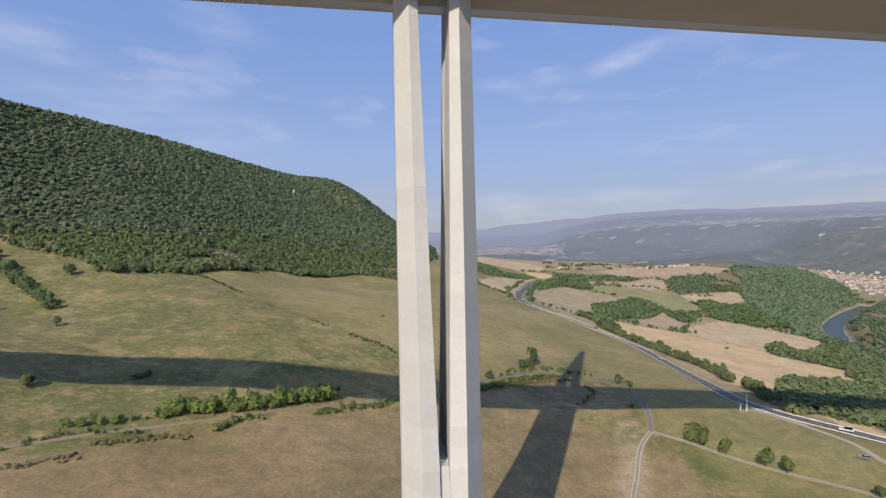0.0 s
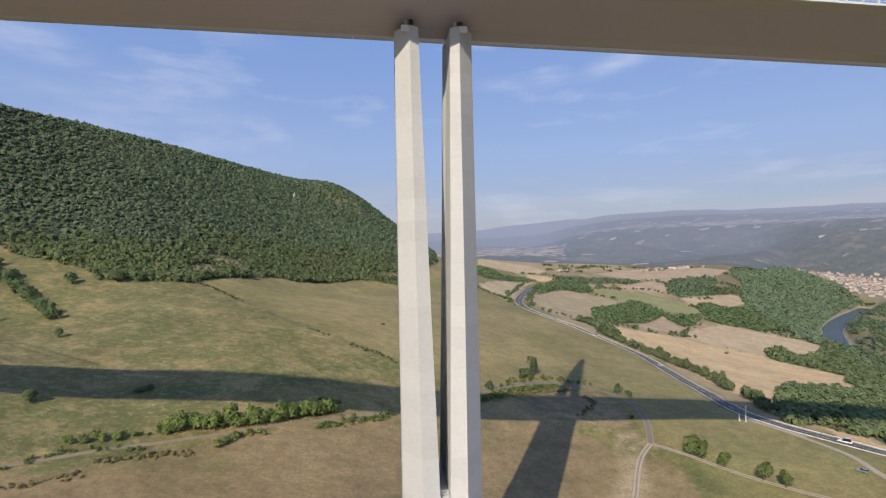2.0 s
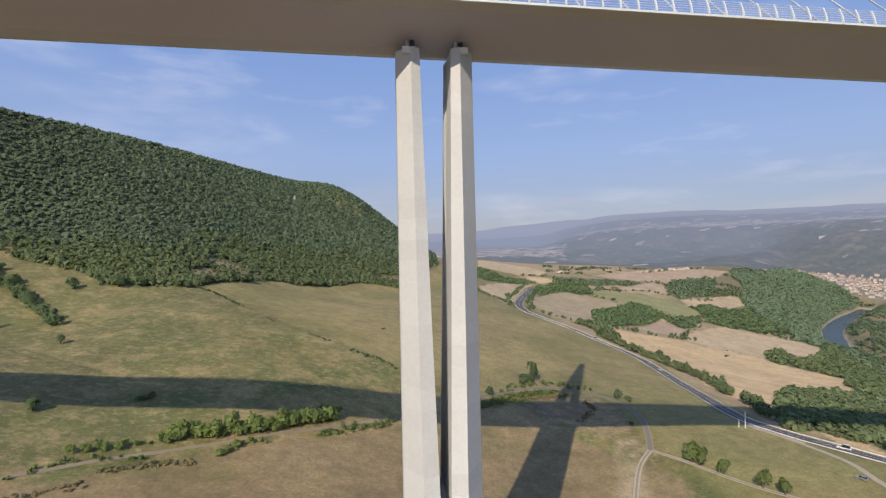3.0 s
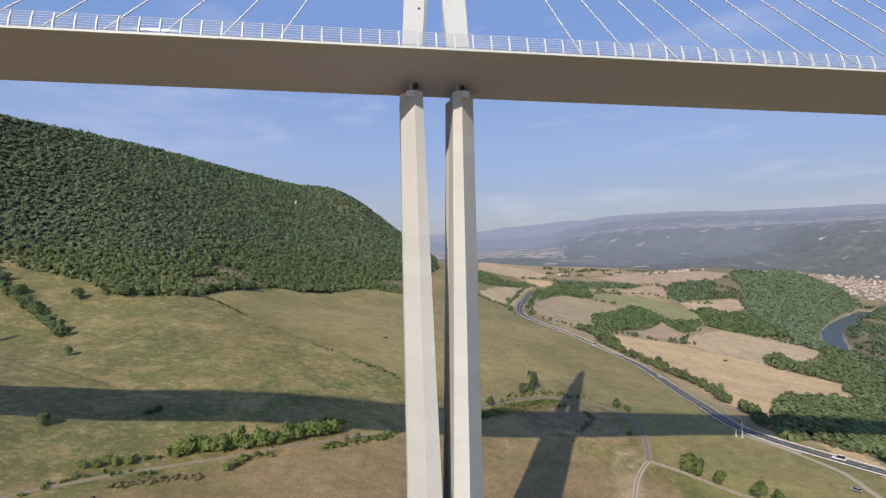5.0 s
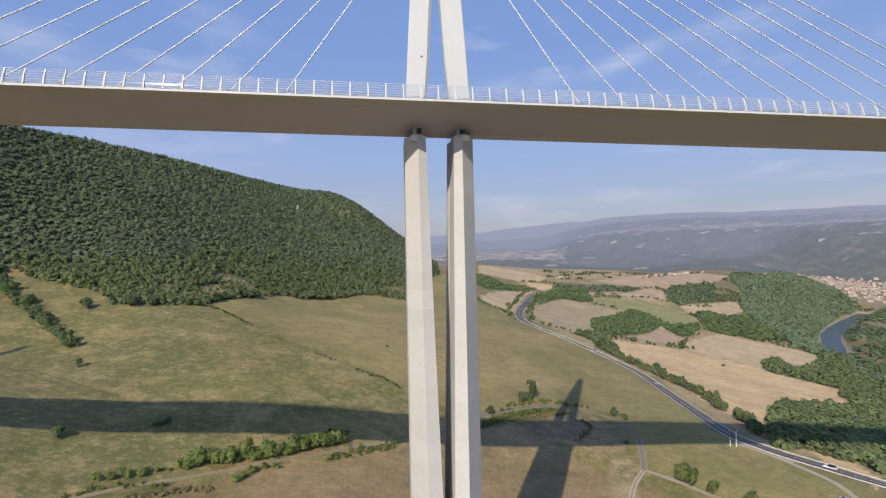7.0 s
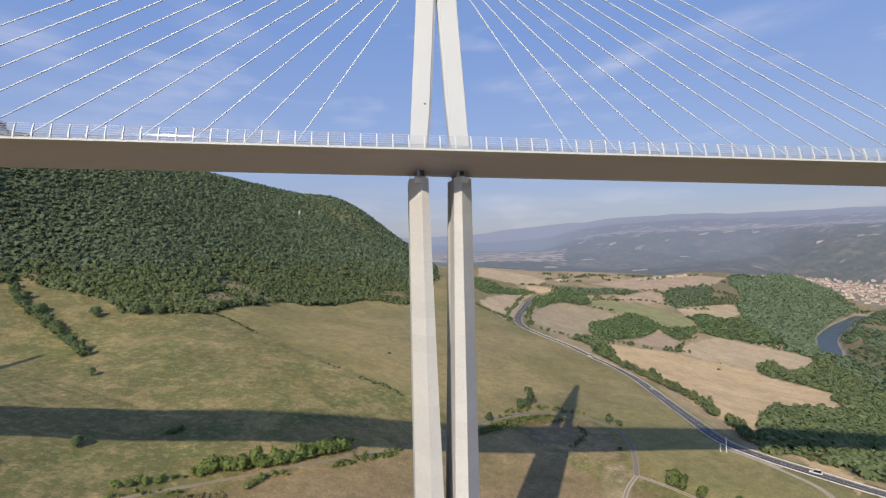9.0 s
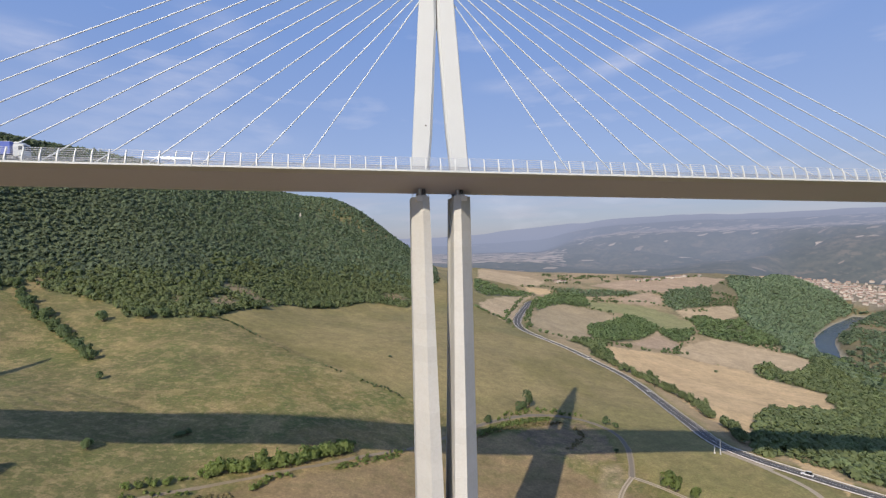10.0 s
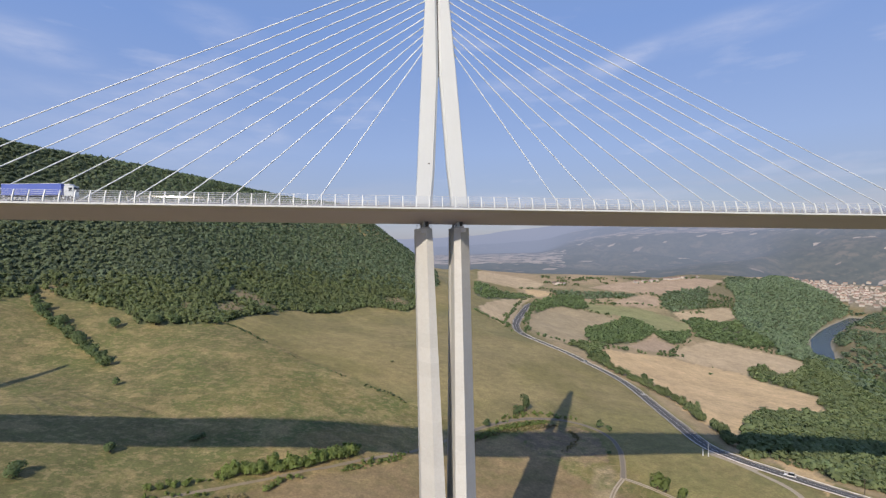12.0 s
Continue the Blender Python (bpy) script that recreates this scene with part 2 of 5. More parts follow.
# lower hill forest: haze put in here too, by greying the leaf colour
HILL_LEAF = material("hill_oak_foliage", (0.146, 0.190, 0.115), 0.85, tone="tone", grain=((0.012, 0.5, (0.160, 0.198, 0.108)), (0.06, 0.4, (0.132, 0.178, 0.113))))
let_light_through(HILL_LEAF, 0.42, (1.1, 1.15, 1.0))
let_light_through(FRESH_LEAF, 0.5, (1.2, 1.2, 0.75))
FOOT_LEAF = material("scrub_oak_foliage", (0.155, 0.200, 0.094), 0.8, tone="tone", grain=((0.03, 0.5, (0.190, 0.215, 0.094)), (0.4, 0.35, (0.135, 0.182, 0.094))))
let_light_through(FOOT_LEAF, 0.42, (1.2, 1.2, 0.85))
BARK = material("bark", (0.11, 0.085, 0.06), 0.95, grain=((3, 0.5, (0.06, 0.048, 0.035)),), bump=((6, 0.04),))
ROCK = material("limestone", (0.68, 0.65, 0.58), 0.9, grain=((0.4, 0.5, (0.40, 0.36, 0.29)),), bump=((1, 0.2),))
RENDER_WALL = material("rendered_wall", (0.50, 0.455, 0.41), 0.9, random_tone=0.25, grain=((0.5, 0.3, (0.70, 0.65, 0.57)),))
ROOF_TILE = material("clay_roof", (0.31, 0.225, 0.185), 0.9, random_tone=0.25, grain=((1.2, 0.5, (0.28, 0.17, 0.12)),), bump=((4, 0.05),))


def clear_pane():
    m = bpy.data.materials.new("clear_acrylic")
    m.use_nodes = True
    n, l = m.node_tree.nodes, m.node_tree.links
    n.remove(n["Principled BSDF"])
    see, film, gloss = n.new("ShaderNodeBsdfTransparent"), n.new("ShaderNodeBsdfDiffuse"), n.new("ShaderNodeBsdfGlossy")
    see.inputs["Color"].default_value = (0.93, 0.95, 0.97, 1)
    film.inputs["Color"].default_value = (0.75, 0.78, 0.82, 1)
    gloss.inputs["Roughness"].default_value = 0.05
    dirt = n.new("ShaderNodeTexNoise")
    dirt.inputs["Scale"].default_value = 0.7
    r = n.new("ShaderNodeMapRange")
    r.inputs["To Min"].default_value, r.inputs["To Max"].default_value = 0.02, 0.09
    l.new(dirt.outputs["Fac"], r.inputs["Value"])
    a, b = n.new("ShaderNodeMixShader"), n.new("ShaderNodeMixShader")
    l.new(r.outputs["Result"], a.inputs["Fac"])
    l.new(see.outputs[0], a.inputs[1])
    l.new(film.outputs[0], a.inputs[2])
    f = n.new("ShaderNodeFresnel")
    f.inputs["IOR"].default_value = 1.45
    l.new(f.outputs[0], b.inputs["Fac"])
    l.new(a.outputs[0], b.inputs[1])
    l.new(gloss.outputs[0], b.inputs[2])
    l.new(b.outputs[0], n["Material Output"].inputs["Surface"])
    return m


PANE = clear_pane()


def far_land():
    """Distant country: dark woods with pale fields, haze put in as bluish glow."""
    m = bpy.data.materials.new("hazy_distance")
    m.use_nodes = True
    n, l = m.node_tree.nodes, m.node_tree.links
    n.remove(n["Principled BSDF"])
    co = n.new("ShaderNodeTexCoord").outputs["Object"]
    air, share = n.new("ShaderNodeAttribute"), n.new("ShaderNodeAttribute")
    air.attribute_name, share.attribute_name = "cover", "tone"
    flat_co = n.new("ShaderNodeMapping")
    flat_co.inputs["Scale"].default_value, flat_co.inputs["Rotation"].default_value = (0.55, 1.5, 0), (0, 0, 0.5)
    l.new(co, flat_co.inputs["Vector"])

    def mixed(fac, first, second):
        x = n.new("ShaderNodeMixRGB")
        l.new(fac, x.inputs["Fac"])
        l.new(first, x.inputs["Color1"])
        if isinstance(second, tuple):
            x.inputs["Color2"].default_value = (*second, 1)
        else:
            l.new(second, x.inputs["Color2"])
        return x.outputs["Color"]

    def patch(scale, lo, hi, amount):
        t, r = n.new("ShaderNodeTexNoise"), n.new("ShaderNodeMapRange")
        t.inputs["Scale"].default_value, t.inputs["Detail"].default_value, t.inputs["Roughness"].default_value = scale, 6, 0.65
        l.new(co, t.inputs["Vector"])
        r.inputs["From Min"].default_value, r.inputs["From Max"].default_value, r.inputs["To Max"].default_value = lo, hi, amount
        l.new(t.outputs["Fac"], r.inputs["Value"])
        return r.outputs["Result"]

    base = n.new("ShaderNodeRGB")
    base.outputs[0].default_value = (0.060, 0.072, 0.048, 1)
    out = mixed(patch(0.0035, 0.42, 0.62, 0.8), base.outputs[0], (0.125, 0.118, 0.080))
    out = mixed(patch(0.03, 0.42, 0.6, 0.7), out, (0.040, 0.052, 0.034))
    out = mixed(patch(0.011, 0.56, 0.62, 0.55), out, (0.19, 0.16, 0.11))
    # plots: some of the cells between the hedges lie open
    cells = n.new("ShaderNodeTexVoronoi")
    cells.inputs["Scale"].default_value, cells.distance = 0.030, "CHEBYCHEV"
    l.new(flat_co.outputs["Vector"], cells.inputs["Vector"])
    pick = n.new("ShaderNodeSeparateColor")
    l.new(cells.outputs["Color"], pick.inputs[0])
    bare = n.new("ShaderNodeMath")
    bare.operation = "LESS_THAN"
    l.new(pick.outputs["Red"], bare.inputs[0])
    l.new(share.outputs["Fac"], bare.inputs[1])
    straw = n.new("ShaderNodeRGB")
    straw.outputs[0].default_value = (0.20, 0.165, 0.125, 1)
    crop = mixed(pick.outputs["Green"], straw.outputs[0], (0.50, 0.42, 0.34))
    out = mixed(bare.outputs[0], out, crop)
    # the alpha swaps the land's own colour for glowing haze
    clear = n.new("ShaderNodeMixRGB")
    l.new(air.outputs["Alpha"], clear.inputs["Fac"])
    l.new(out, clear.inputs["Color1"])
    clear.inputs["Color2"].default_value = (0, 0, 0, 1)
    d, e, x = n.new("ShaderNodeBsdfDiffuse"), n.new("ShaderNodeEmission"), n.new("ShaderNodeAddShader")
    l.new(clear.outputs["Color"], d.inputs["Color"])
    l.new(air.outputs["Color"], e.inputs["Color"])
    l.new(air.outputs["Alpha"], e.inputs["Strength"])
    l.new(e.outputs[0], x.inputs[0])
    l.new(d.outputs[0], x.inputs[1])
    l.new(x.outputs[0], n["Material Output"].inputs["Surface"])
    return m


DISTANCE = far_land()


# ---- mesh helpers ----
def mesh_of(name, verts, faces, mat, smooth=False, colours=None, tones=None, normals=None):
    """A mesh from arrays; faces all have the same number of corners."""
    verts, faces = np.asarray(verts, np.float32), np.asarray(faces, np.int32)
    me = bpy.data.meshes.new(name)
    k = faces.shape[1]
    me.vertices.add(len(verts))
    me.vertices.foreach_set("co", verts.ravel())
    me.loops.add(faces.size)
    me.loops.foreach_set("vertex_index", faces.ravel())
    me.polygons.add(len(faces))
    me.polygons.foreach_set("loop_start", np.arange(0, faces.size, k, dtype=np.int32))
    me.polygons.foreach_set("use_smooth", np.full(len(faces), smooth))
    if colours is not None:
        at = me.attributes.new("cover", "FLOAT_COLOR", "POINT")
        at.data.foreach_set("color", (colours if colours.shape[1] == 4 else np.hstack([colours, np.ones((len(verts), 1))])).astype(np.float32).ravel())
    if tones is not None:
        at = me.attributes.new("tone", "FLOAT", "POINT")
        at.data.foreach_set("value", np.asarray(tones, np.float32))
    me.update(calc_edges=True)
    me.validate()
    if normals is not None:
        at = me.attributes.new("custom_normal", "FLOAT_VECTOR", "POINT")
        at.data.foreach_set("vector", np.asarray(normals, np.float32).ravel())
    me.materials.append(mat)
    return me


def part(name, bm, mat, parent, label=""):
    """Links a bmesh, or a ready mesh, as one object under a thing or a part."""
    if isinstance(bm, bmesh.types.BMesh):
        me = bpy.data.meshes.new(name)
        bmesh.ops.recalc_face_normals(bm, faces=bm.faces)
        bm.to_mesh(me)
        bm.free()
        me.materials.append(mat)
    else:
        me = bm
    ob = new(name, me)
    ob.parent = parent
    return tagged(ob, label) if label else ob


def box(bm, x0, x1, y0, y1, z0, z1, bevel=0.0):
    made = bmesh.ops.create_cube(bm, size=1, matrix=Matrix.LocRotScale(((x0 + x1) / 2, (y0 + y1) / 2, (z0 + z1) / 2), None, (x1 - x0, y1 - y0, z1 - z0)))
    if bevel:
        edges = list({e for v in made["verts"] for e in v.link_edges})
        bmesh.ops.bevel(bm, geom=edges, offset=bevel, segments=1, affect="EDGES")
    return bm


def tube(bm, a, b, r0, r1=None, sides=8):
    a, b = Vector(a), Vector(b)
    turn = (b - a).to_track_quat("Z", "Y").to_matrix().to_4x4()
    bmesh.ops.create_cone(bm, cap_ends=True, segments=sides, radius1=r0, radius2=r0 if r1 is None else r1, depth=(b - a).length,
                          matrix=Matrix.Translation((a + b) / 2) @ turn)
    return bm


def loft(bm, rings):
    """Joins rings of equally many points into a closed solid."""
    rows = [[bm.verts.new(p) for p in ring] for ring in rings]
    for lo, hi in zip(rows, rows[1:]):
        for i in range(len(lo)):
            j = (i + 1) % len(lo)
            bm.faces.new((lo[i], lo[j], hi[j], hi[i]))
    bm.faces.new(rows[0][::-1])
    bm.faces.new(rows[-1])
    return bm


def strip(rows):
    """Faces of a grid of rows x columns of points."""
    r, c = rows
    i = np.arange(r - 1)[:, None] * c + np.arange(c - 1)[None, :]
    return np.stack([i, i + 1, i + c + 1, i + c], -1).reshape(-1, 4)


# ---- the lie of the land ----
# heights over a fan of directions (columns) and distances (rows)
KNOTS = [
    [-108, -118, -109, -106, -103, -136, -140, -139, -139, -144, -150, -157],
    [-108, -106, -113, -129, -133, -168, -147, -143, -154, -169, -187, -206],
    [-88, -30, -109, -94, -138, -132, -137, -150, -173, -195, -218, -243],
    [6, -97, -51, -81, -90, -134, -158, -179, -196, -219, -244, -268],
    [293, 89, 15, -98, -117, -110, -167, -210, -213, -244, -267, -279],
    [364, 251, 155, 35, -9, -151, -159, -200, -220, -278, -287, -276],
    [486, 355, 225, 103, -38, -118, -136, -161, -197, -265, -273, -259],
    [615, 455, 287, 107, -66, -118, -120, -128, -149, -201, -231, -241],
]
CREST = ((-900, 146), (-421, 121), (-351, 114), (-316, 107.5), (-235, 97), (-195, 92.5), (-146, 93), (-84, 62), (-28, 25), (20, -18), (90, -84), (160, -98), (260, -100), (400, 400))
RIVER = ((1420, 1235), (1323, 1174), (1253, 1132), (1141, 1053), (1035, 964), (953, 873), (909, 806), (885, 745), (847, 663), (800, 570), (740, 470), (700, 330), (690, 100), (720, -300))
WATER_LEVEL = -274.0


def smooth01(v):
    v = np.clip(v, 0, 1)
    return v * v * (3 - 2 * v)


def wave(x, y, s):
    """A cheap rolling noise."""
    return (np.sin(x / s + 1.3 * np.sin(y / s * 0.7 + 1)) + np.sin(y / s * 1.1 + 1.7 * np.sin(x / s * 0.6 + 2)) + 0.6 * np.sin((x + y) / s * 1.9)) / 2.6


def to_line(x, y, line):
    """Distance to a polyline."""
    best = np.full(x.shape, 1e9)
    for (ax, ay), (bx, by) in zip(line, line[1:]):
        dx, dy = bx - ax, by - ay
        t = np.clip(((x - ax) * dx + (y - ay) * dy) / (dx * dx + dy * dy), 0, 1)
        best = np.minimum(best, np.hypot(x - ax - t * dx, y - ay - t * dy))
    return best


def inside(x, y, poly):
    hit = np.zeros(x.shape, bool)
    for (ax, ay), (bx, by) in zip(poly, poly[1:] + poly[:1]):
        if ay != by:
            hit ^= ((ay > y) != (by > y)) & (x < (bx - ax) * (y - ay) / (by - ay) + ax)
    return hit


def spline_rows(u, n):
    u = np.clip(u, 0, n - 1 - 1e-6)
    i = np.floor(u).astype(int)
    t = u - i
    w = (((1 - t) ** 3) / 6, (3 * t ** 3 - 6 * t ** 2 + 4) / 6, (-3 * t ** 3 + 3 * t ** 2 + 3 * t + 1) / 6, t ** 3 / 6)
    return [(np.clip(i + k - 1, 0, n - 1), w[k]) for k in range(4)]


def height(x, y):
    x, y = np.broadcast_arrays(np.asarray(x, float), np.asarray(y, float))
    grid = np.array(KNOTS, float)
    far = np.maximum(y + 400, 120)
    p, q = np.clip(x / far, -0.62, 1.14), np.clip(np.log(far / 300), 0.1, 1.86)
    z = np.zeros(x.shape)
    for i, wi in spline_rows((p + 0.62) / 1.76 * 11, 12):
        for j, wj in spline_rows((q - 0.1) / 1.76 * 7, 8):
            z += wi * wj * grid[j, i]
    dip = 6 * np.log1p(np.exp(np.clip((-162 - x) / 6, -30, 30)))
    z -= 0.25 * np.minimum(dip, 90) * (1 - 0.9 * smooth01((y - 140) / 150))
    z += 40 * np.exp(-((x + 100) / 85) ** 2 - ((y - 950) / 140) ** 2)
    top = np.interp(x, [c[0] for c in CREST], [c[1] for c in CREST])
    h = np.clip(0.5 + (top - z) / 24, 0, 1)
    z = top * (1 - h) + z * h - 12 * h * (1 - h)
    # the river's trench
    d = to_line(x, y, RIVER)
    bed = WATER_LEVEL - 2.5 + np.maximum(d - 15, 0) * 0.5
    z = np.where(d < 260, np.minimum(z, bed), z)
    # past the farmland the land drops to the valley, rises behind the town, and ends in the distant plateau
    ex, ey = x + 10, y + 120
    away, way = np.hypot(ex, ey), np.degrees(np.arctan2(ex, ey))
    middle = np.interp(way, (-180, -10, 8, 20, 30, 38, 46, 60, 180), (-60, -60, -150, -165, -170, -125, -45, 20, -60)) + 12 * wave(x, y, 150) + 6 * wave(y, x, 61)
    edge = np.interp(way, (-180, -20, 5, 30, 36, 41, 60, 180), (2300, 2300, 1560, 1620, 1900, 2420, 2300, 2300))
    k = smooth01((away - edge) / 520)
    z = z * (1 - k) + middle * k
    rim = np.interp(way, (-180, -10, 4, 10, 16, 20, 26, 32, 41, 48, 70, 180), (120, 40, 10, 42, 84, 110, 150, 166, 160, 158, 170, 120)) + 13 * wave(x, y, 230) + 8 * wave(x, y, 75)
    brow = np.interp(way, (-180, -10, 22, 26, 40, 48, 70, 180), (-40, -40, -30, 8, 12, 22, 60, -40)) + 5 * wave(x, y, 160)
    gully = 1 - np.abs(wave(x + 60 * wave(y, x, 260), y, 95))
    k = smooth01((away - 2640 + 110 * wave(x, y, 330)) / 640)
    slope = middle + k * (brow - middle) - 34 * gully ** 3 * k * (1 - k) * 4
    slope = slope + 0.075 * np.clip(away - 3240, 0, 420)
    shelf = np.interp(away, (2440, 2620, 3150, 3400), (-160, -128, -96, -100)) + 3 * wave(x, y, 90)
    left = 1 - smooth01((way - 16.5) / 6)
    k = smooth01((away - np.interp(way, (22, 33, 40), (2400, 2400, 2600))) / np.interp(way, (22, 33, 40), (100, 100, 380)))
    z = z * (1 - k) + (slope * (1 - left) + shelf * left) * k
    k = 0.42 * smooth01((away - 3520 + 90 * wave(x, y, 280)) / 330) + 0.58 * smooth01((away - 4050 + 120 * wave(x, y, 350)) / 620)
    z = z + k * (rim - z)
    return z + 0.8 * wave(x, y, 37) + 0.25 * wave(x, y, 11)


def ground_at(x, y):
    return float(height(np.array([x]), np.array([y]))[0])

# ---- ground ----
CENTRE = (-10.0, -120.0)
WHEAT, STUBBLE, TAN, STRAW = (0.55, 0.395, 0.215), (0.45, 0.345, 0.215), (0.235, 0.175, 0.070), (0.31, 0.230, 0.106)
FALLOW, DRY_FIELD, PASTURE, BARE = (0.39, 0.288, 0.195), (0.345, 0.275, 0.165), (0.225, 0.230, 0.100), (0.50, 0.43, 0.33)
GREEN, OLIVE, BROWN, WOODFLOOR = (0.082, 0.108, 0.030), (0.165, 0.145, 0.050), (0.222, 0.158, 0.082), (0.085, 0.105, 0.050)
MEADOW_TOP = ((-520, 240), (-400, 262), (-327, 285), (-318, 322), (-298, 311), (-271, 306), (-250, 302), (-236, 292), (-215, 270), (-178, 275), (-158, 284), (-147, 315), (-132, 363), (-120, 398), (-108, 401), (-75, 443), (-47, 491), (-27, 496), (6, 490), (60, 640), (90, 760), (130, 900), (150, 1100), (190, 1500))
FIELDS, WOODS = [], {}


def field(colour, *corners):
    FIELDS.append((colour, list(corners)))


def grove(name, *corners):
    WOODS[name] = list(corners)


field(WHEAT, (255, 474), (330, 514), (385, 534), (417, 525), (453, 516), (475, 493), (467, 469), (472, 443), (485, 417), (487, 388), (456, 360), (431, 321), (389, 316), (348, 296), (344, 304), (295, 257), (256, 217), (219, 174), (216, 178), (232, 206), (224, 212), (229, 247), (235, 271), (257, 317), (257, 349), (242, 366), (229, 381))
field(STUBBLE, (435, 597), (475, 635), (551, 690), (580, 686), (615, 665), (646, 641), (666, 618), (649, 584), (588, 534), (524, 497), (488, 484), (476, 495), (455, 519), (420, 529), (397, 541))
field(FALLOW, (323, 544), (380, 604), (420, 651), (453, 694), (437, 652), (445, 633), (449, 619), (416, 578), (366, 549))
field(DRY_FIELD, (185, 560), (232, 683), (280, 778), (325, 819), (364, 817), (402, 789), (425, 760), (380, 708), (319, 660), (277, 579), (236, 494), (202, 462), (179, 457), (174, 492))
field(PASTURE, (401, 923), (429, 900), (477, 894), (539, 892), (566, 853), (588, 802), (551, 754), (494, 715), (465, 716), (465, 776), (443, 798), (403, 802), (385, 827))
field(FALLOW, (481, 930), (583, 1024), (641, 1071), (654, 1032), (613, 953), (546, 905), (509, 908))
field(FALLOW, (504, 1112), (571, 1169), (666, 1246), (764, 1300), (997, 1404), (1087, 1392), (958, 1265), (821, 1166), (692, 1087), (636, 1081), (573, 1090))
field(STUBBLE, (1134, 1462), (1276, 1531), (1476, 1658), (1282, 1471), (1114, 1375))
field(STUBBLE, (605, 890), (717, 954), (837, 1018), (792, 946), (775, 912), (681, 847), (657, 861), (630, 865), (589, 823))
field(STUBBLE, (257, 1394), (332, 1307), (387, 1210), (397, 1156), (346, 1052), (294, 1015), (236, 996), (192, 1018))
field(STUBBLE, (114, 588), (154, 686), (228, 845), (290, 902), (245, 808), (189, 648), (147, 516), (131, 491), (122, 533))
field(WHEAT, (300, 1013), (351, 1022), (366, 988), (317, 928), (285, 923))
field(WHEAT, (222, 144), (230, 141), (232, 125), (230, 109), (216, 97), (217, 111), (215, 124))
field(BARE, (540, 417), (582, 448), (583, 439), (559, 421))
grove("copse", (278, 583), (310, 647), (355, 686), (417, 757), (448, 796), (463, 770), (468, 728), (452, 695), (413, 648), (365, 593), (300, 533), (277, 527), (256, 514))
grove("corner", (196, 451), (240, 495), (272, 515), (253, 469), (237, 411), (216, 373), (207, 397), (217, 432), (209, 445))
grove("copse_two", (452, 695), (492, 709), (560, 754), (535, 713), (468, 644), (446, 633), (443, 658))
grove("band", (586, 796), (593, 825), (636, 865), (685, 844), (751, 877), (714, 801), (721, 741), (685, 697), (619, 682), (583, 691), (556, 697), (547, 715))
grove("upper", (696, 1088), (772, 1151), (891, 1220), (901, 1194), (742, 976), (654, 927), (603, 888), (616, 955))
grove("slope", (1091, 1392), (1107, 1365), (1282, 1471), (1507, 1686), (1599, 1722), (1493, 1479), (1475, 1394), (1451, 1325), (1441, 1285), (1260, 1174), (1152, 1092), (998, 949), (943, 883), (674, 614), (650, 645), (685, 697), (725, 746), (717, 802), (757, 884), (832, 998), (943, 1135), (1004, 1254))
grove("bank", (658, 591), (894, 821), (895, 784), (863, 707), (880, 560), (720, 400), (560, 330), (484, 338), (436, 324), (459, 361), (489, 388), (489, 420), (471, 472), (478, 496), (512, 536), (544, 553), (534, 523), (525, 497), (584, 530))
grove("roadside", (224, 178), (258, 217), (294, 255), (342, 301), (345, 292), (383, 309), (429, 318), (477, 331), (560, 326), (520, 240), (380, 150), (262, 104), (238, 117), (239, 132), (235, 146), (225, 147), (210, 145), (208, 153))
grove("crest", (273, 834), (353, 948), (384, 981), (426, 968), (393, 844), (362, 827), (330, 834), (287, 791), (238, 704))
grove("belt", (178, 984), (194, 916), (221, 891), (277, 928), (304, 926), (260, 867), (191, 774), (150, 697), (129, 703))
grove("hamlet", (373, 1034), (464, 1044), (542, 1058), (615, 1057), (560, 1008), (438, 950), (378, 964))


CLEARINGS = ((-163, 338, 13, 26), (-168, 388, 20, 22), (-8, 532, 19, 19), (-311, 330, 9, 16), (-140, 380, 14, 14), (-196, 318, 7, 9))


def value_noise(x, y, size, seed=0):
    """Smooth lattice noise from -1 to 1."""
    table = np.random.default_rng(seed).uniform(-1, 1, (256, 256))
    u, v = x / size, y / size
    i, j = np.floor(u).astype(int), np.floor(v).astype(int)
    a, b = smooth01(u - i), smooth01(v - j)
    g = lambda p, q: table[p % 256, q % 256]
    return (g(i, j) * (1 - a) + g(i + 1, j) * a) * (1 - b) + (g(i, j + 1) * (1 - a) + g(i + 1, j + 1) * a) * b


def patches(x, y, size, seed):
    return value_noise(x, y, size, seed) + 0.55 * value_noise(x, y, size / 2.3, seed + 1) + 0.35 * value_noise(x, y, size / 5.1, seed + 2) + 0.25 * value_noise(x, y, size / 11, seed + 3)


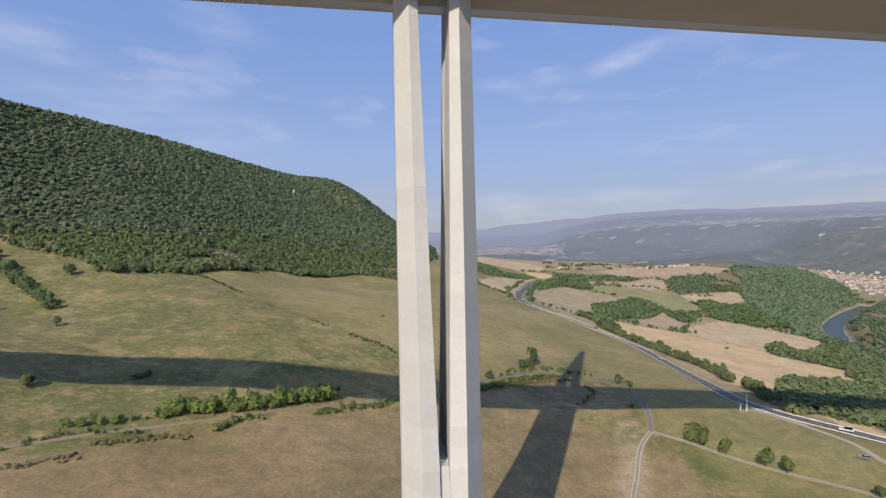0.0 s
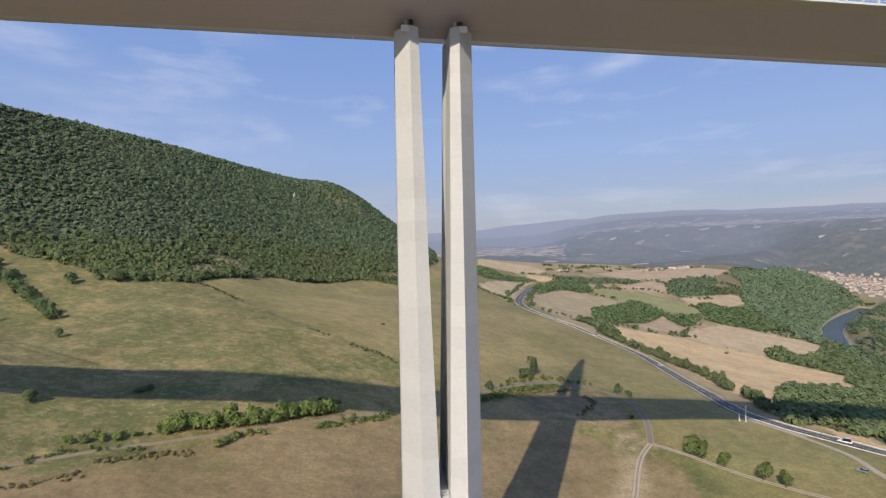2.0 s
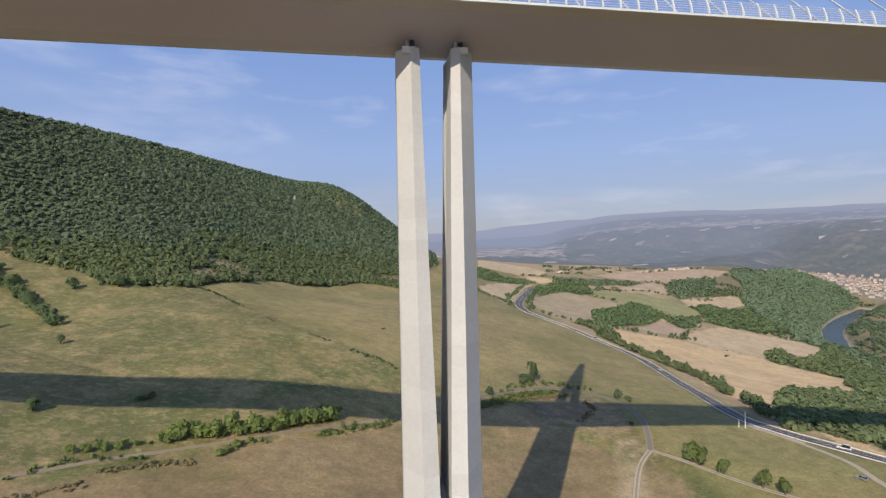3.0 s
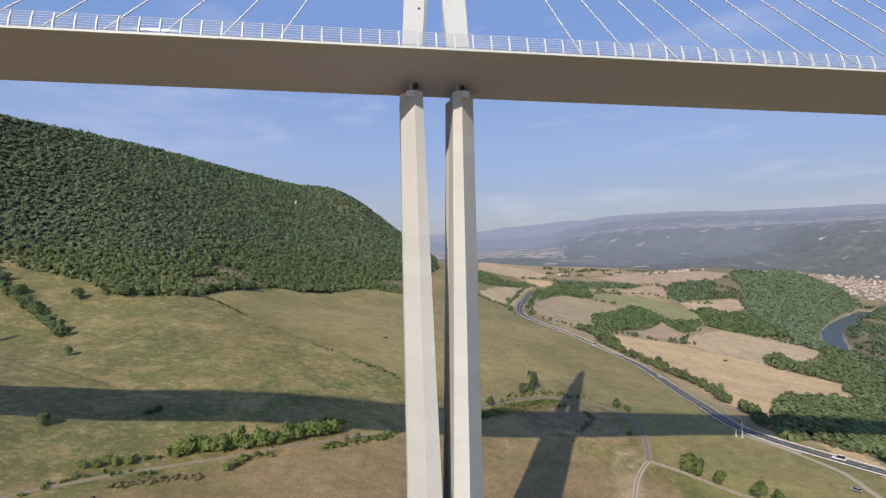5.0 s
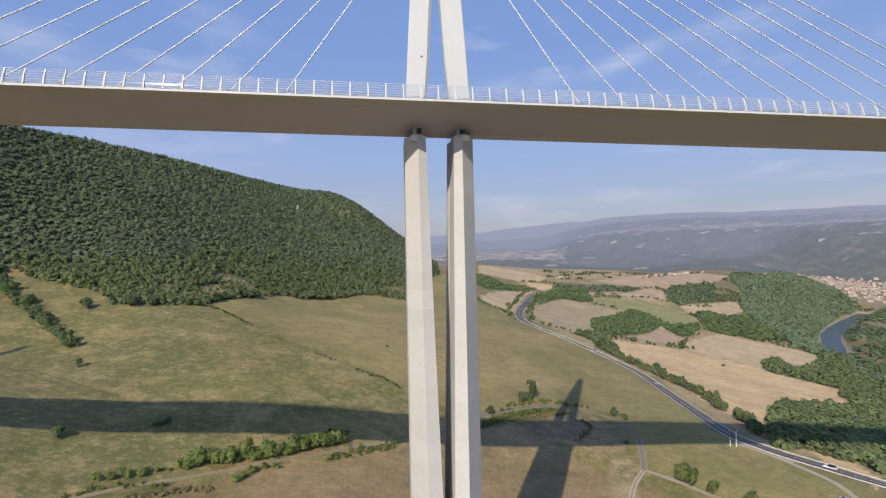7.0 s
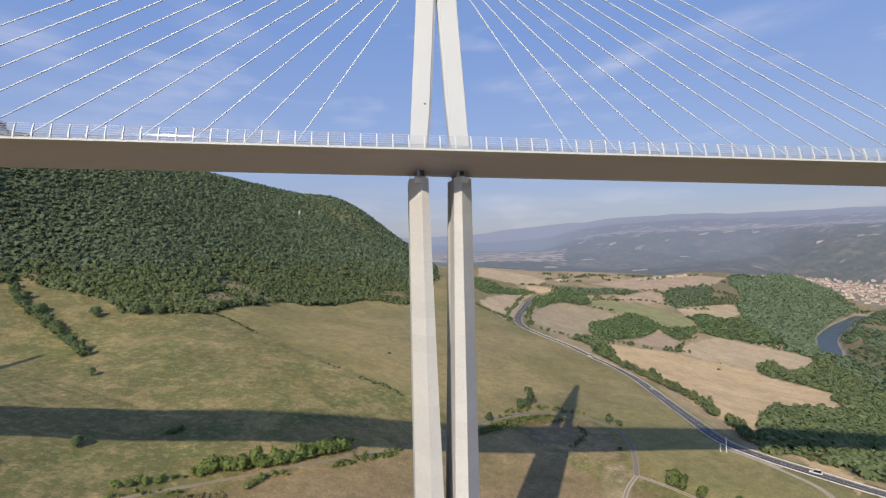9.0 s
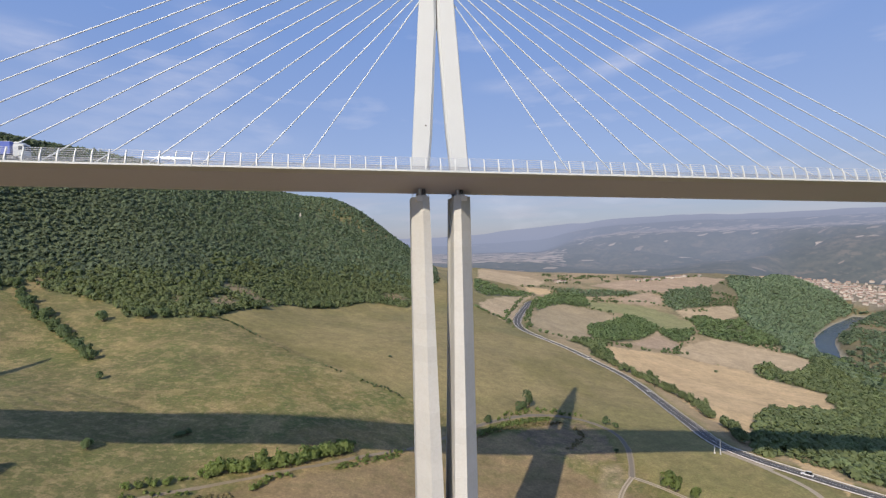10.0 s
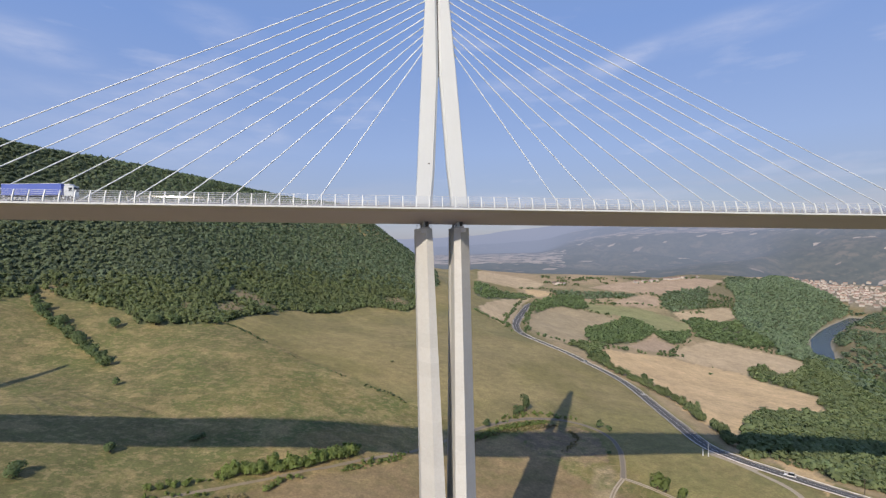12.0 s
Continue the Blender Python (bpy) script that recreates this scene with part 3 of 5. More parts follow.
def cover(x, y):
    """Base colour of the land."""
    n = x.size
    wob = 3.5 * value_noise(x, y, 12, 40) + 1.6 * value_noise(x, y, 4, 41)
    u, v = x + wob, y + wob
    c = np.empty((n, 3))
    c[:] = TAN
    def mix(w, colour):
        c[:] = c * (1 - w[:, None]) + np.array(colour) * w[:, None]
    # meadow: dry grass with greener patches, streaked along the slope
    sx, sy = 0.8 * x + 0.6 * y, -0.6 * x + 0.8 * y
    mix(0.9 * smooth01(0.75 + 0.6 * patches(x, y, 60, 1)), OLIVE)
    mix(0.85 * smooth01(0.4 + 0.8 * patches(sx * 0.7, sy, 32, 7)) * smooth01((330 - y) / 130), GREEN)
    mix(0.38 * smooth01(-0.2 + 0.9 * patches(sx * 0.6, sy, 13, 13)), STRAW)
    mix(0.85 * smooth01((y - 180) / 60) * smooth01((x + 90) / 60) * (x < 230), (0.235, 0.185, 0.085))
    above = y - np.interp(x, (-154, -115, -49, -9, 40, 100), (290, 260, 214, 194, 176, 190))
    fallow = smooth01((above + wob) / 5) * smooth01((x + 154) / 8) * (x < 230)
    mix(0.8 * fallow * smooth01((20 - x) / 60), (0.265, 0.215, 0.090))
    mix(0.8 * fallow * smooth01((x + 30) / 50), (0.250, 0.205, 0.092))
    mix(0.75 * fallow * smooth01(0.15 + 0.8 * patches(x, y, 60, 17)), (0.175, 0.152, 0.052))
    mix(0.7 * smooth01((2.6 - np.abs(above + 0.5 * wob)) / 1.5) * smooth01((x + 156) / 3) * smooth01((-5 - x) / 4) * smooth01(0.4 + 1.2 * value_noise(x, y, 17, 91)), (0.12, 0.092, 0.045))
    mix(0.75 * smooth01((-60 - x) / 90) * (1 - fallow), (0.125, 0.120, 0.046))
    # ploughed and dry ground below the lane, the hollow inside the bend
    lane = np.interp(x, (-400, -129, -89, -53, -15, 20, 60, 95), (40, 63, 84, 104, 132, 158, 176, 120))
    dry = smooth01((lane - 3 - v) / 5) * smooth01((118 - u) / 12)
    mix(0.92 * dry, BROWN)
    mix(0.45 * dry * smooth01(0.1 + 0.8 * patches(x * 0.35 + y * 0.3, y * 1.4, 26, 21)), (0.275, 0.202, 0.108))
    mix(0.7 * dry * smooth01(-0.55 + 0.9 * patches(x, y, 34, 25)), OLIVE)
    mix(0.75 * smooth01((x - 118) / 14) * smooth01((250 - v) / 60) * smooth01((v - 40) / 60) * smooth01((225 - x) / 40), (0.225, 0.198, 0.078))
    hollow = inside(u, v, [(62, 168), (86, 184), (104, 186), (115, 178), (119, 160), (112, 140), (98, 138), (78, 146)])
    mix(0.85 * hollow, (0.20, 0.138, 0.092))
    mix(0.5 * hollow * smooth01(0.2 + patches(x, y, 14, 61)), (0.15, 0.115, 0.075))
    furrow = value_noise((0.42 * x - 0.91 * y) / 2.6 + 1.5 * value_noise(x, y, 45, 83), (0.91 * x + 0.42 * y) / 60, 1.0, 84)
    mix(0.28 * dry * smooth01(0.5 + 1.2 * furrow), (0.285, 0.210, 0.115))
    verge = to_line(u, v, [(20, 158), (-4, 138), (-33, 119), (-54, 104), (-73, 93), (-107, 79), (-120, 71), (-135, 58), (-170, 20)])
    mix(0.75 * smooth01((8 - verge) / 5) * smooth01(0.7 + patches(x, y, 9, 71)), (0.27, 0.19, 0.095))
    # bare strip beside the downhill track
    mix(0.7 * smooth01((9 - to_line(u, v, [(105, 128), (96, 108), (84, 84), (76, 66)])) / 6), (0.36, 0.28, 0.18))
    # beyond the road: dry farmland, then scrub by the river
    road = np.interp(y, (100, 156, 307, 407, 465, 600, 830), (235, 188, 216, 182, 147, 176, 262))
    mix(smooth01((u - road - 6) / 10) * (y > 60), (0.33, 0.25, 0.145))
    mix(0.6 * smooth01(0.1 + 0.8 * patches(x, y, 120, 31)) * (y > 420), (0.13, 0.13, 0.055))
    mix(smooth01((x - 640) / 120) * 0.8, (0.15, 0.13, 0.065))
    for colour, poly in FIELDS:
        mix(inside(u, v, poly) * (0.9 + 0.1 * patches(x * 0.3 + y * 0.6, y - x * 0.4, 40, 51)).clip(0, 1), colour)
    for poly in WOODS.values():
        mix(inside(x, y, poly) * 0.9, WOODFLOOR)
    top = np.interp(x, [p[0] for p in MEADOW_TOP], [p[1] for p in MEADOW_TOP])
    mix(smooth01((v - top) / 8) * (x < 20) * (y < 800), WOODFLOOR)
    mix(smooth01((25 - to_line(x, y, RIVER)) / 4) * (0.25 + 0.75 * smooth01((y - 780) / 60)), (0.27, 0.255, 0.21))
    away = np.hypot(x + 10, y + 120)
    wild = (1 - 0.6 * dry) * (1 - 0.85 * fallow) * (1 - 0.7 * smooth01((x - 112) / 12))
    for colour, poly in FIELDS:
        wild = wild * (1 - 0.85 * inside(u, v, poly))
    for poly in WOODS.values():
        wild = wild * (1 - inside(x, y, poly))
    wild = wild * (1 - smooth01((v - top) / 8) * (x < 20)) * smooth01((1500 - away) / 300)
    for cx, cy, rx, ry in CLEARINGS:
        mix(0.85 * smooth01((1 - np.hypot((x - cx) / rx, (y - cy) / ry)) * 2 + 0.7 * value_noise(x, y, 5, 95)), (0.27, 0.205, 0.115))
    # land behind the town: dull wooded colour with haze mixed in
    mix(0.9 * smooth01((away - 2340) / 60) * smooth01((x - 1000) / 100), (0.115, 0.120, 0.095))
    # the town's plots and vineyards
    mix(0.85 * inside(x, y, [(1456, 1338), (1484, 1214), (1855, 1548), (1830, 1640), (1591, 1700), (1481, 1483)]), (0.19, 0.17, 0.13))
    mix(0.8 * inside(x, y, [(1792, 1717), (1830, 1630), (1779, 1629), (1740, 1690)]), (0.36, 0.21, 0.13))
    return np.column_stack([c, wild])


def polar(radii, angles):
    a, r = np.meshgrid(np.radians(angles), radii)
    return CENTRE[0] + r * np.sin(a), CENTRE[1] + r * np.cos(a)


ANGLES = np.concatenate([np.arange(-42, 58, 0.22), np.arange(58, 318.1, 4)])
rad = np.concatenate([[0.05, 3, 7, 11], np.exp(np.arange(math.log(14), math.log(2560), 0.0125))])
gx, gy = polar(rad, ANGLES)
gz = height(gx, gy)


def country_edge(x, y):
    """Distance past the edge at which the near land gives way to the hazy far country."""
    ex, ey = x - CENTRE[0], y - CENTRE[1]
    return np.hypot(ex, ey) - np.interp(np.degrees(np.arctan2(ex, ey)), (-180, 5, 28, 33, 36, 38.5, 40.5, 60, 180), (1980, 1980, 1940, 1940, 1985, 2130, 2400, 2560, 1980))


gz -= 14 * smooth01((country_edge(gx, gy) - 30) / 60)
gv = np.stack([gx, gy, gz], -1).reshape(-1, 3)
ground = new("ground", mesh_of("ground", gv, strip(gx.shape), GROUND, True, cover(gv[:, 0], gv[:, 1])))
tagged(ground, "dry tan and green grassland, stubble fields and wooded slopes", "ground", kind="structure")

rad2 = np.exp(np.arange(math.log(1900), math.log(4790), 0.0085))
bx, by = polar(rad2, np.concatenate([np.arange(-42, 58, 0.33), np.arange(58, 318.1, 4)]))
bz = height(bx, by) - 30 * (1 - smooth01((country_edge(bx, by) + 60) / 60))
turn_far = np.degrees(np.arctan2(bx - CENTRE[0], by - CENTRE[1])).ravel()
away_far = np.hypot(bx - CENTRE[0], by - CENTRE[1]).ravel()
# haze baked into the backdrop: glow rises, land colour fades with distance
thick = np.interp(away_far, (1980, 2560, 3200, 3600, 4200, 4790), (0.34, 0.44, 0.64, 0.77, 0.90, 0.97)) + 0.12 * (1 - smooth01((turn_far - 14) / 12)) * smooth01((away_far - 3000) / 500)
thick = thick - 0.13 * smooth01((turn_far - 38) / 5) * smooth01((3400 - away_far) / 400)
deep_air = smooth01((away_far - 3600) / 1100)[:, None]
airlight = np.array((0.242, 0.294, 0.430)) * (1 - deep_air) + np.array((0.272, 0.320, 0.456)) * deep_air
fields_far = 0.75 * smooth01((away_far - 2590) / 40) * smooth01((3180 - away_far) / 60) * smooth01((20.5 - turn_far) / 2)
fields_far = np.maximum(fields_far, 0.85 * np.exp(-((away_far - 3420) / 150) ** 2) * smooth01((turn_far - 20) / 3))
fields_far = np.maximum(fields_far, 0.42 * np.exp(-((away_far - 3960) / 130) ** 2) * smooth01((turn_far - 16) / 6))
fields_far = np.maximum(fields_far, 0.06 * smooth01((turn_far - 41) / 3) * smooth01((3300 - away_far) / 200))
fields_far = np.maximum(fields_far, 0.008)
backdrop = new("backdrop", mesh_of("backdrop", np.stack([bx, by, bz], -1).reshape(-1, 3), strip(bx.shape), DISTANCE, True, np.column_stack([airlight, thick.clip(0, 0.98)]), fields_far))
tagged(backdrop, "hazy blue wooded hills and pale far fields", "distant hills", kind="structure")


# ---- roads, lanes, river ----
def smooth_line(points, step):
    """An even, rounded line through the points."""
    p = np.array(points, float)
    p = np.vstack([2 * p[0] - p[1], p, 2 * p[-1] - p[-2]])
    out = []
    for i in range(1, len(p) - 2):
        n = max(2, int(np.linalg.norm(p[i + 1] - p[i]) / step))
        for t in np.arange(n) / n:
            out.append(0.5 * (2 * p[i] + (p[i + 1] - p[i - 1]) * t + (2 * p[i - 1] - 5 * p[i] + 4 * p[i + 1] - p[i + 2]) * t ** 2 + (3 * p[i] - p[i - 1] - 3 * p[i + 1] + p[i + 2]) * t ** 3))
    out.append(p[-2])
    return np.array(out)


def draped(name, line, offsets, lift, mat, ragged=0.0):
    """A band along a line on the ground, with its edges at the offsets."""
    t = np.gradient(line, axis=0)
    t /= np.linalg.norm(t, axis=1)[:, None]
    side = np.stack([t[:, 1], -t[:, 0]], 1)
    off = np.linspace(offsets[0], offsets[1], 5)[None, :] + ragged * np.stack([wave(line[:, 0], line[:, 1], 2.5 + k) for k in range(5)], 1) * np.array([1, 0, 0, 0, 1.0])
    pts = line[:, None, :] + side[:, None, :] * off[..., None]
    z = height(pts[..., 0], pts[..., 1]) + lift
    return mesh_of(name, np.dstack([pts, z]).reshape(-1, 3), strip(pts.shape[:2]), mat, True)


ROAD = smooth_line([(300, 842), (282, 836), (256, 806), (209, 682), (171, 572), (149, 500), (146, 462), (160, 434), (182, 405), (197, 372), (209, 342), (211, 300), (205, 252), (195, 200), (190, 163), (196, 145), (204, 131), (216, 114), (226, 102), (255, 72), (300, 30)], 4)
road = tagged(new("road"), "grey asphalt road with pale shoulders curving across the hillside", "road", kind="structure")
part("shoulder", draped("shoulder", ROAD, (-5.6, 5.6), 0.22, DIRT, 0.5), DIRT, road, "dusty gravel shoulder")
part("carriageway", draped("carriageway", ROAD, (-4.3, 4.3), 0.30, ASPHALT), ASPHALT, road)
for s in (-3.9, 3.9):
    part("edge_line", draped("edge_line", ROAD, (s - 0.11, s + 0.11), 0.34, PAINT_LINE), PAINT_LINE, road, "white painted edge line")
part("centre_line", draped("centre_line", ROAD, (-0.1, 0.1), 0.34, PAINT_LINE), PAINT_LINE, road, "white painted centre line")


def guard_rail(line, off):
    t = np.gradient(line, axis=0)
    t /= np.linalg.norm(t, axis=1)[:, None]
    p = line + np.stack([t[:, 1], -t[:, 0]], 1) * off
    z = height(p[:, 0], p[:, 1])
    verts = np.concatenate([np.dstack([(p + d)[:, None, :], (z + h)[:, None, None]]) for d, h in ((0, 0.45), (0, 0.85), (0.12, 0.85), (0.12, 0.45))], 1)
    rail = tagged(new("guard_rail", mesh_of("guard_rail", verts.reshape(-1, 3), strip(verts.shape[:2]), RAIL_STEEL)), "pale weathered steel guard rail along the road", "guard rail", "road guard rails")
    bm = bmesh.new()
    for i in range(0, len(p), 2):
        box(bm, p[i, 0] - 0.08, p[i, 0] + 0.08, p[i, 1] - 0.08, p[i, 1] + 0.08, z[i] - 0.3, z[i] + 0.8)
    tagged(part("rail_posts", bm, DARK_STEEL, rail), kind="stuff")
    return rail


guard_rail(ROAD[20:], 5.4)
guard_rail(ROAD[60:], -5.4)

LANES = (
    ([(30, 168), (60, 186), (86, 194), (105, 194), (119, 187), (127, 173), (126, 155), (119, 136), (113, 123)], 1.75, "worn grey farm lane bending round the slope"),
    ([(113, 123), (103, 113), (96, 103), (86, 86), (79, 75), (66, 48), (50, 10), (40, -60)], 1.35, "pale rutted gravel track running downhill"),
    ([(113, 123), (121, 116), (128, 108), (140, 92), (153, 78), (162, 69), (185, 40), (220, 0)], 1.1, "pale gravel track along the field edge"),
    ([(20, 158), (-4, 138), (-15, 131), (-33, 119), (-54, 104), (-73, 93), (-90, 86), (-107, 79), (-120, 71), (-135, 58), (-170, 20), (-230, -40)], 1.05, "narrow grey lane beside the hedge"),
    ([(184, 150), (192, 136), (198, 118), (200, 104), (196, 88), (190, 60)], 1.6, "dusty dirt track below the road"),
)
for pts, half, label in LANES:
    lane = new("track", draped("track", smooth_line(pts, 2.5), (-half, half), 0.12, GRAVEL if "dusty" in label else DIRT, 0.35))
    tagged(lane, label, "track", "farm tracks", "structure")
    if "farm lane" in label:
        part("surface", draped("surface", smooth_line(pts, 2.5), (-1.0, 1.0), 0.17, LANE_GREY, 0.1), LANE_GREY, lane, "worn grey asphalt surface")
    if ("track" in label and "dusty" not in label):
        for off in (-0.78, 0.78):
            part("wheel_rut", draped("wheel_rut", smooth_line(pts, 2.5), (off - 0.42, off + 0.42), 0.15, GRAVEL, 0.12), GRAVEL, lane, "pale gravel wheel rut")

rl = smooth_line(RIVER, 15)
rt = np.gradient(rl, axis=0)
rt /= np.linalg.norm(rt, axis=1)[:, None]
rs = np.stack([rt[:, 1], -rt[:, 0]], 1)
reach = 0.25 + 0.75 * smooth01((rl[:, 1] - 780) / 90)      # the river narrows to a stony run
rp = rl[:, None, :] + rs[:, None, :] * np.array([-20, -7, 7, 20.0])[None, :, None] * reach[:, None, None]
rv = np.dstack([rp, np.full(rp.shape[:2], WATER_LEVEL)]).reshape(-1, 3)
river = new("river", mesh_of("river", rv, strip(rp.shape[:2]), WATER, True))
tagged(river, "dark blue river bending through the wooded valley", "river", kind="structure")


# ---- trees ----
def crown(leaves, seed, lumps=6, leaf=0.26, loose=0.0):
    """A crown about one metre across its radius, standing on z = 0: leaf clumps round a few boughs, over a dark ragged heart."""
    rng = np.random.default_rng(seed)
    mid = np.column_stack([rng.uniform(-0.5, 0.5, lumps), rng.uniform(-0.5, 0.5, lumps), rng.uniform(0.55, 1.45, lumps)])
    size = rng.uniform(0.42, 0.68, lumps)
    mid[0], size[0] = (0, 0, 0.85), 0.8
    k = rng.integers(0, lumps, leaves)
    d = rng.normal(size=(leaves, 3))
    d /= np.linalg.norm(d, axis=1)[:, None]
    d[:, 2] = np.where(d[:, 2] < -0.4, -d[:, 2], d[:, 2])
    mid[1:, :2] *= 1 + 0.5 * loose
    size[1:] *= 1 - 0.25 * loose
    size[0] -= 0.22 * loose
    pos = mid[k] + d * size[k][:, None] * rng.uniform(0.80 - 0.35 * loose, 1.05 + 0.12 * loose, leaves)[:, None]
    a = np.cross(d, rng.normal(size=(leaves, 3)))
    a /= np.linalg.norm(a, axis=1)[:, None]
    b = np.cross(d, a) + 0.55 * rng.normal(size=(leaves, 3))
    s = (leaf * rng.uniform(0.6, 1.35, leaves))[:, None]
    verts = np.stack([pos + a * s, pos + b * s * 0.9, pos - a * s, pos - b * s * 0.9 + d * s * 0.3], 1).reshape(-1, 3)
    i = np.arange(leaves)[:, None] * 4
    tris = np.concatenate([i + [0, 1, 2], i + [0, 2, 3]])
    core = np.array([(0, 0, 1.5), (0, 0, 0.25), (0.62, 0, 0.8), (-0.3, 0.54, 0.85), (-0.3, -0.54, 0.85)])
    tri = np.array([(0, 2, 3), (0, 3, 4), (0, 4, 2), (1, 3, 2), (1, 4, 3), (1, 2, 4)]) + len(verts)
    every = np.vstack([verts, core])
    facing = np.vstack([np.repeat(0.35 * d + 0.15 * a * rng.choice((-1, 1), leaves)[:, None], 4, 0), core - (0, 0, 0.8)]) + 0.7 * (every - (0, 0, 0.7)) + (0, 0, 0.35)
    facing /= np.linalg.norm(facing, axis=1)[:, None] + 1e-6
    return every, np.vstack([tris, tri]), np.concatenate([np.repeat(rng.uniform(0.93, 1.09, leaves), 4), np.full(5, 1.0)]), facing


def wood(name, xy, radius, leaves, seed, label, category="woodland", leaf=0.26, bright=1.0, rise=(0.85, 1.3), leaves_of=None, sunk=0.15, loose=0.0):
    """Many trees as one mass."""
    rng = np.random.default_rng(seed)
    kinds = [crown(leaves, seed * 7 + k, 6 if loose == 0 else 9, leaf, loose) for k in range(5)]
    n = len(xy)
    pick, turn = rng.integers(0, 5, n), rng.uniform(0, 6.28, n)
    r = rng.uniform(radius[0], radius[1], n)
    tall = rng.uniform(rise[0], rise[1], n)
    z = height(xy[:, 0], xy[:, 1]) - sunk * r
    tone = rng.normal(1, 0.10, n).clip(0.7, 1.3) * bright
    vs, fs, ts, ns, base = [], [], [], [], 0
    for k, (v, f, t, nrm) in enumerate(kinds):
        who = np.where(pick == k)[0]
        c, s = np.cos(turn[who])[:, None], np.sin(turn[who])[:, None]
        rr = r[who][:, None]
        X = (v[:, 0] * c - v[:, 1] * s) * rr + xy[who, 0][:, None]
        Y = (v[:, 0] * s + v[:, 1] * c) * rr + xy[who, 1][:, None]
        Z = v[:, 2] * rr * tall[who][:, None] + z[who][:, None]
        vs.append(np.stack([X, Y, Z], -1).reshape(-1, 3))
        fs.append((f[None] + (np.arange(len(who)) * len(v))[:, None, None]).reshape(-1, 3) + base)
        ts.append((t[None] * tone[who][:, None]).ravel())
        ns.append(np.stack([nrm[:, 0] * c - nrm[:, 1] * s, nrm[:, 0] * s + nrm[:, 1] * c, np.tile(nrm[:, 2], (len(who), 1))], -1).reshape(-1, 3))
        base += len(who) * len(v)
    ob = new(name, mesh_of(name, np.vstack(vs), np.vstack(fs), leaves_of or LEAF, True, tones=np.concatenate(ts), normals=np.vstack(ns)))
    return tagged(ob, label, category, kind="stuff")


def scatter(x0, x1, y0, y1, gap, seed, keep):
    """Jittered points over a rectangle, where keep says so."""
    rng = np.random.default_rng(seed)
    x, y = np.meshgrid(np.arange(x0, x1, gap), np.arange(y0, y1, gap))
    x, y = x.ravel() + rng.uniform(-0.5, 0.5, x.size) * gap, y.ravel() + rng.uniform(-0.5, 0.5, x.size) * gap
    k = keep(x, y)
    return np.column_stack([x[k], y[k]])


def along(line, gap, wide, seed, miss=0.0):
    """Jittered points in a band along a line."""
    rng = np.random.default_rng(seed)
    p = smooth_line(line, gap)
    p = p[rng.uniform(size=len(p)) >= miss]
    return p + rng.uniform(-wide, wide, p.shape)


def on_hill(x, y):
    top = np.interp(x, [p[0] for p in MEADOW_TOP], [p[1] for p in MEADOW_TOP]) + 6 * wave(x, y, 21) + 7
    return (y > top) & (x < 30 + 0.05 * y) & (height(x, y) < 140)


def in_clearing(x, y):
    return np.any([np.hypot((x - cx) / rx, (y - cy) / ry) < 0.95 + 0.25 * wave(x, y, 9) for cx, cy, rx, ry in CLEARINGS], axis=0)


hill = scatter(-640, 120, 240, 1000, 4.5, 11, lambda x, y: on_hill(x, y) & ~in_clearing(x, y))
hill = hill[np.degrees(np.arctan2(hill[:, 0] + 15, hill[:, 1] + 141)) > -44]
hill = hill[hill[:, 1] < np.interp(hill[:, 0], (-520, -460, -400, -340, -280), (525, 640, 770, 900, 1010))]
hill = hill[np.random.default_rng(6).uniform(size=len(hill)) > 0.28 * smooth01((hill[:, 1] - 520) / 160)]
lie = height(hill[:, 0], hill[:, 1]) + 8 * wave(hill[:, 0], hill[:, 1], 45) + np.random.default_rng(7).uniform(-11, 11, len(hill))
foot, near_half = lie < -34 - 0.2 * np.maximum(hill[:, 0] + 200, 0), hill[:, 1] + 0.5 * hill[:, 0] + np.random.default_rng(8).uniform(-110, 110, len(hill)) < 410
wood("hillside_forest", hill[foot], (2.0, 4.0), 64, 1, "lighter green oak forest along the foot of the hill", "forest", 0.29, 1.08, (0.7, 1.05), FOOT_LEAF, 0.3)
wood("hillside_forest", hill[near_half & ~foot], (2.3, 3.9), 38, 4, "dense dark green oak forest covering the lower hillside", "forest", 0.35, 1.08, (0.65, 0.95), HILL_LEAF, 0.55)
wood("hillside_forest", hill[~near_half & ~foot], (2.5, 4.3), 19, 3, "dense dark green oak forest on the upper hillside", "forest", 0.46, 1.08, (0.6, 0.85), HAZED_LEAF, 0.5)
wood("forest_fringe", scatter(-420, 60, 240, 560, 4.4, 12, lambda x, y: (np.abs(y - np.interp(x, [p[0] for p in MEADOW_TOP], [p[1] for p in MEADOW_TOP]) - 14) < 12)), (1.0, 2.8), 64, 2, "lighter green scrub oaks at the forest edge", "scrub", 0.25, 1.15, leaves_of=FOOT_LEAF)
wood("scrub", scatter(-330, 40, 270, 560, 4.6, 14, in_clearing), (0.5, 1.7), 80, 16, "low dry green scrub in the forest clearings", "scrub", 0.22, 1.1, (0.6, 0.9), FOOT_LEAF)

